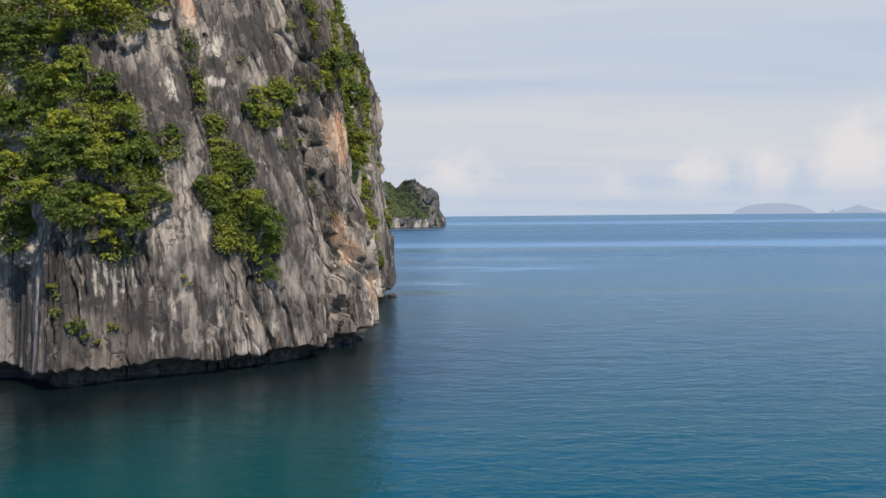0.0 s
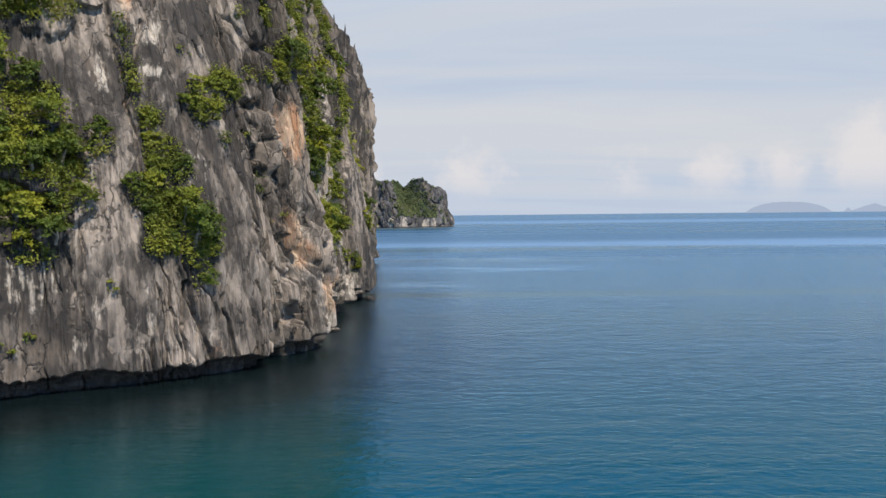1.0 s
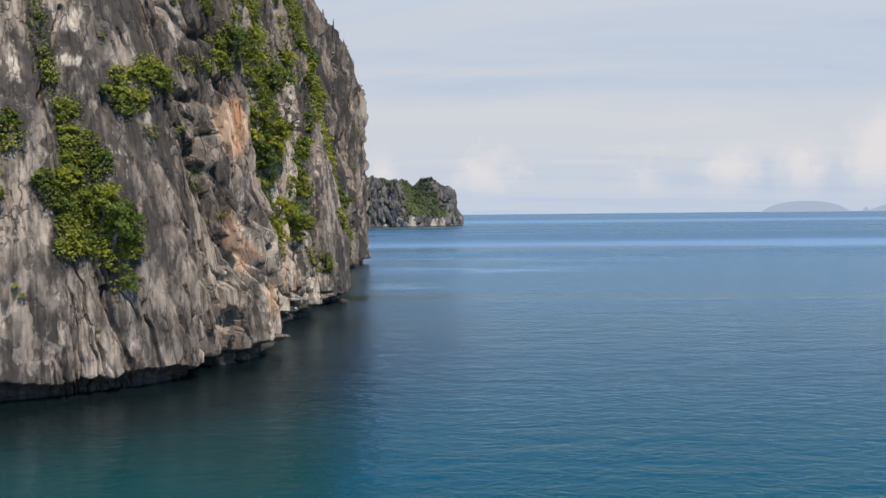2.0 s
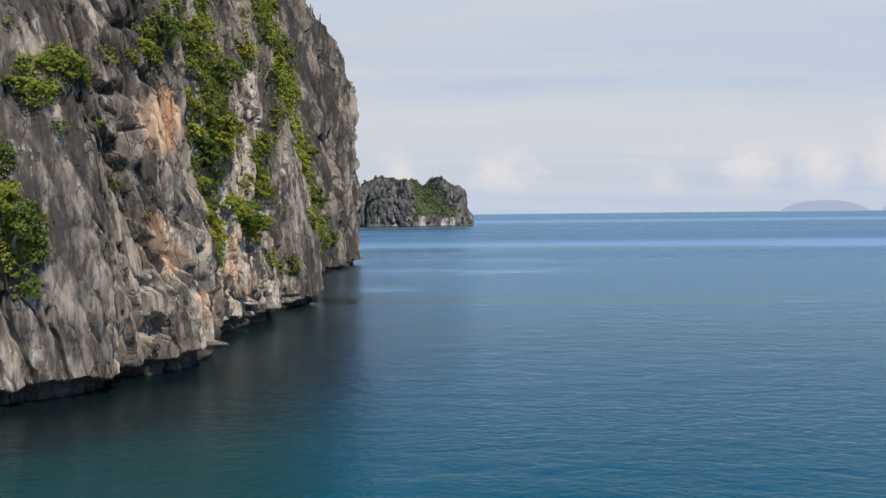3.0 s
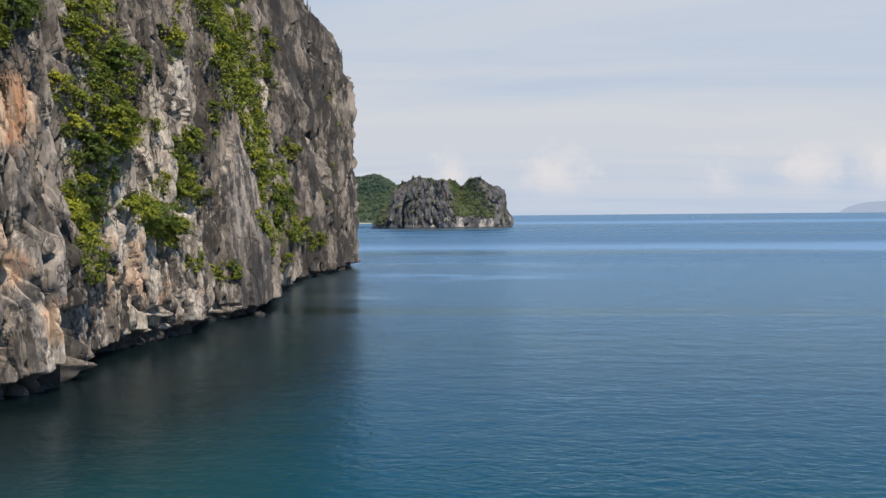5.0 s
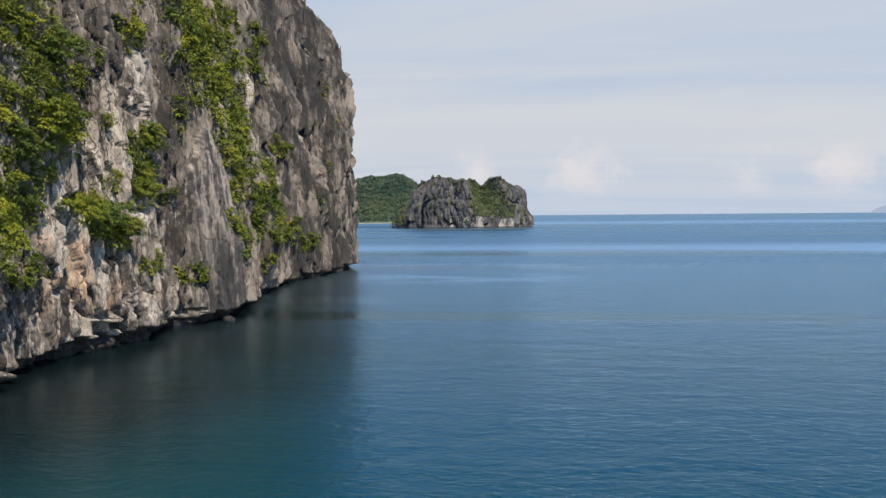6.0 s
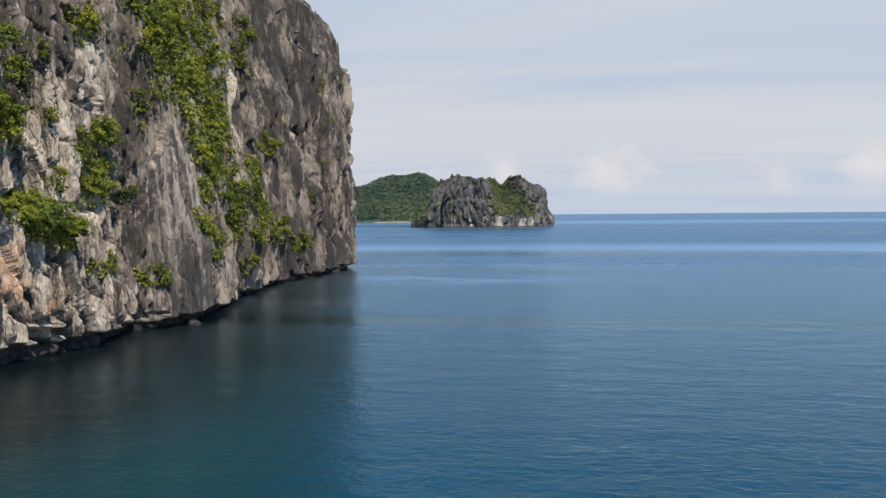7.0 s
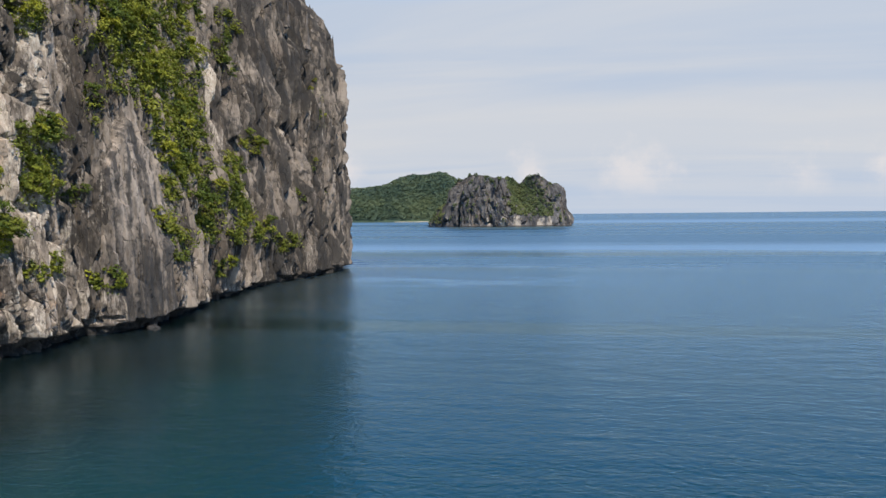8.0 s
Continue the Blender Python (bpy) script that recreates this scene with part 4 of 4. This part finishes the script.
# ---- boulders at the waterline ----
def boulder(s, out, wide, tall, seed):
    P, n = (a[0] for a in wall(np.array([s]), np.array([3.5])))
    th, ph = np.meshgrid(np.linspace(0, 2 * np.pi, 25), np.linspace(-1.3, 1.57, 14))
    rough = 1 + 0.30 * fbm(np.cos(th) * 1.3 + seed * 7, np.sin(th) * 1.3 + ph, 84, 3)
    edge = cells(np.cos(th) * 1.6 + seed * 3, np.sin(th) * 1.6 + ph * 1.2, 87)
    rough = rough + 0.28 * (edge[1] - 0.5)
    G = np.stack([np.cos(th) * np.cos(ph) * rough * wide, np.sin(th) * np.cos(ph) * rough * wide * 0.75, np.sin(ph) * rough * tall], -1)
    G[:, -1] = G[:, 0]
    st = np.zeros((*th.shape, 4))
    st[..., 1], st[..., 2], st[..., 3] = 0.15, 1 - 0.7 * step(0.3, 0.9, G[..., 2]), 0.4
    ob = tagged(new("boulder", grid_mesh("boulder", G, LIMESTONE, st, smooth=False)), "wave-worn grey boulder at the foot of the cliff", "rock", "rocks at the waterline")
    ob.matrix_basis = pose(P[0] + n[0] * out, P[1] + n[1] * out, 0.1, 0, 0, math.degrees(math.atan2(n[1], n[0])) + 90 + 20 * math.sin(seed))


for k, (s, out, wide, tall) in enumerate(((92, 0.6, 2.2, 1.5), (95, 1.0, 1.5, 0.9), (229, 0.2, 1.3, 0.6))):
    boulder(s, out, wide, tall, k)


# ---- islets and far land ----
ISLET_SKY = ([-92, -88, -76, -61.5, -59, -45, -27, -3, 10, 24, 34, 40, 54, 68, 76, 81, 87, 91, 103, 108], [1, 4, 25, 31, 48, 61, 67.5, 63.5, 62.5, 62, 53, 62, 67.5, 60, 51, 59, 57, 36, 19, 3])


def islet_rock(th, h):
    """A place on the islet: way round it and share of its height; sheer walls, but a gentler slope on one flank."""
    cu, sv = np.cos(th), np.sin(th)
    lobes = 1 + 0.10 * fbm(cu * 2.2, sv * 2.2, 91, 3) - 0.16 * np.exp(-((th - 4.05) / 0.09) ** 2) - 0.10 * np.exp(-((th - 4.62) / 0.07) ** 2)
    green = np.exp(-(((th - 5.22) / 0.36) ** 4))
    sheer = 0.05 * h + 0.06 * step(0.5, 0.6, h) + 0.18 * h**8
    back = sheer * (1 - green) + (0.12 * h + 0.72 * np.clip(h - 0.2, 0, 1)) * green
    r = lobes * (1 - back)
    u, v = 8 + 98 * r * cu, 56 * r * sv
    around = th * 75
    z = h * np.interp(u + 1.5 * perlin(around / 5, h * 2, 89), *ISLET_SKY)
    bite, rnd, cx, cy = cells((around + 0.15 * z) / 8 + 0.3 * perlin(around / 9, z / 16, 92), z / 34, 93)
    push = (5.5 * (rnd - 0.5) + 4.0 * cx - 2.0 * cy - 2.0 * (1 - step(0.02, 0.1, bite)) + 2.0 * fbm(around / 4, z / 12, 94, 4)) * step(0, 6, z) * (1 - 0.6 * green)
    return u + push * cu, v + push * sv, z, green


def build_islet():
    islet = tagged(new("rocky_islet"), "grey limestone islet with a green slope", "islet")
    th = np.linspace(0, 2 * np.pi, 460)
    h = np.concatenate([[-0.05], np.linspace(0, 1, 74)])
    T, H = np.meshgrid(th, h)
    U, V, Z, green = islet_rock(T, H)
    # the top: rings drawn in to the ridge
    k = np.linspace(0, 1, 14)[1:, None]
    mu = 8 + 0.85 * (U[-1] - 8)
    tu, tv = U[-1] * (1 - k) + mu * k, V[-1] * (1 - k) + 4 * k
    tz = Z[-1] * (1 - k) + np.interp(mu, *ISLET_SKY) * k + 1.8 * fbm(tu / 6, tv / 6, 88, 3)
    U, V, Z = (np.concatenate([a, b]) for a, b in ((U, tu), (V, tv), (Z, tz)))
    st = np.zeros((*U.shape, 4))
    st[..., 1] = np.clip((1 - step(7, 22, Z)) * (0.08 + 1.0 * fbm(U / 13, V / 13, 95, 3)), 0, 1)
    st[..., 2] = np.clip(1 - step(0.8, 2.6, Z), 0, 1)
    st[..., 3] = np.clip(0.4 + 0.4 * fbm(U / 11, Z / 14, 96, 4), 0, 1)
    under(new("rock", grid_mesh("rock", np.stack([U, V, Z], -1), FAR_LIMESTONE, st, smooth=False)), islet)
    # scrub on its gentle flank, on ledges and along the top
    rng = np.random.default_rng(5)
    n = 60000
    a, b = rng.uniform(3.0, 6.5, n), rng.uniform(0.1, 1.03, n)
    uu, vv, zz, green = islet_rock(a, np.minimum(b, 1.0))
    tuft = fbm(uu / 6, zz / 6, 97, 3)
    keep = (green * step(0.16, 0.32, b) + 0.7 * tuft > 0.5) | (tuft > 0.62) | ((b > 0.97) & (tuft > -0.1)) | ((uu < -70) & (tuft > -0.2))
    c = np.stack([uu, vv - rng.uniform(0, 2.0, n), zz + rng.uniform(-0.2, 2.6, n) * np.clip(0.5 + tuft, 0.2, 1.2)], -1)[keep & (zz > 5)]
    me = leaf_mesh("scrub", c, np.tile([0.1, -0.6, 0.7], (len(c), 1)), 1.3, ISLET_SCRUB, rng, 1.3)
    under(new("scrub", me), islet)
    islet.matrix_basis = pose(-88, 1118, 0, 0, 0, 4) @ Matrix.Diagonal((0.88, 0.88, 0.90, 1))


def build_hill():
    hill = tagged(new("forested_hill"), "low green forested headland across the water", "hill")
    u = np.linspace(-520, 420, 190)
    v = np.linspace(-230, 400, 100)
    def height(U, V):
        e = 1 - np.hypot(U / np.where(U > 0, 190, 500), V / np.where(V > 0, 380, 215)) ** 1.6
        ridge = np.interp(U, [-520, -300, -170, -125, -95, -80, -65, -50, -35, -20, -8, 5, 18, 30, 45, 80, 150, 420], [60, 70, 71, 73, 76, 81, 88, 92, 92, 90.5, 93, 93, 90, 86, 80, 72, 64, 30])
        return np.where(e > 0, ridge * np.clip(e, 0, 1) ** 0.8, -4) + np.where(e > 0.03, 4.5 * fbm(U / 60, V / 60, 98, 4), 0)
    U, V = np.meshgrid(u, v)
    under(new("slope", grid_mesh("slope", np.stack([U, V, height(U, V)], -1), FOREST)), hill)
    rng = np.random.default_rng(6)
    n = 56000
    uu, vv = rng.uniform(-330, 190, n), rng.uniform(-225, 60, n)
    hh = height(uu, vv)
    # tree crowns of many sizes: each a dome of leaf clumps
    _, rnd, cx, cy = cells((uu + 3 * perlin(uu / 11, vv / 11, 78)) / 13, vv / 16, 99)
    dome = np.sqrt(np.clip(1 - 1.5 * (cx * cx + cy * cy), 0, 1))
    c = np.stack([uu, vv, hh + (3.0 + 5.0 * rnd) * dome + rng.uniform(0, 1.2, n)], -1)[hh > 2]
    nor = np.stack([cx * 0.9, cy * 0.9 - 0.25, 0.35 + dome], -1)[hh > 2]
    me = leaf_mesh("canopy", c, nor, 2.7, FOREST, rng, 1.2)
    under(new("canopy", me), hill)
    u = np.linspace(-60, 70, 70)
    shore = -215 * np.sqrt(1 - (u / np.where(u > 0, 190, 500)) ** 2)
    strip = np.array([np.stack([u, shore - 9 + 14 * k + 2.5 * fbm(u / 14, u * 0 + k, 66, 3), np.full(70, 1.6 * k - 0.3)], -1) for k in (0.0, 0.5, 1.0)])
    under(new("beach", grid_mesh("beach", strip, SAND)), hill)
    hill.matrix_basis = pose(-311, 1860, 0, 0, 0, 6)


build_islet()
build_hill()

HAZE, _n = material("hazy distance")
_n.add("ShaderNodeOutputMaterial", {0: _n.add("ShaderNodeEmission", {0: (0.40, 0.47, 0.60, 1), 1: 1.0}).outputs[0]})


def far_island(az, dist, wide, rows):
    """Distant land on the horizon, pale with the miles of air before it."""
    x0, y0 = dist * math.sin(radians(az)), dist * math.cos(radians(az))
    u = np.linspace(-0.5, 0.5, 60)
    top = np.interp(u, np.linspace(-0.5, 0.5, len(rows)), rows) + 1.2 * fbm(u * 30, u * 0, 77, 3)
    v = np.linspace(-1, 1, 7)
    P = np.zeros((7, 60, 3))
    P[..., 0] = (u * wide)[None, :]
    P[..., 1] = (v * 60)[:, None]
    P[..., 2] = np.maximum(top, 0)[None, :] * (1 - (v**2)[:, None]) - 0.5
    me = grid_mesh("backdrop", P, HAZE)
    ob = tagged(new("backdrop", me), "pale blue distant island on the horizon", "far island", kind="structure")
    ob.matrix_world = pose(x0, y0, 0, 0, 0, -az)


far_island(20.35, 4700, 400, [0, 28, 42, 50, 53, 53, 51, 44, 32, 8])
far_island(23.7, 4750, 40, [0, 24, 0])
far_island(25.1, 4750, 280, [0, 9, 27, 41, 24, 13, 0])
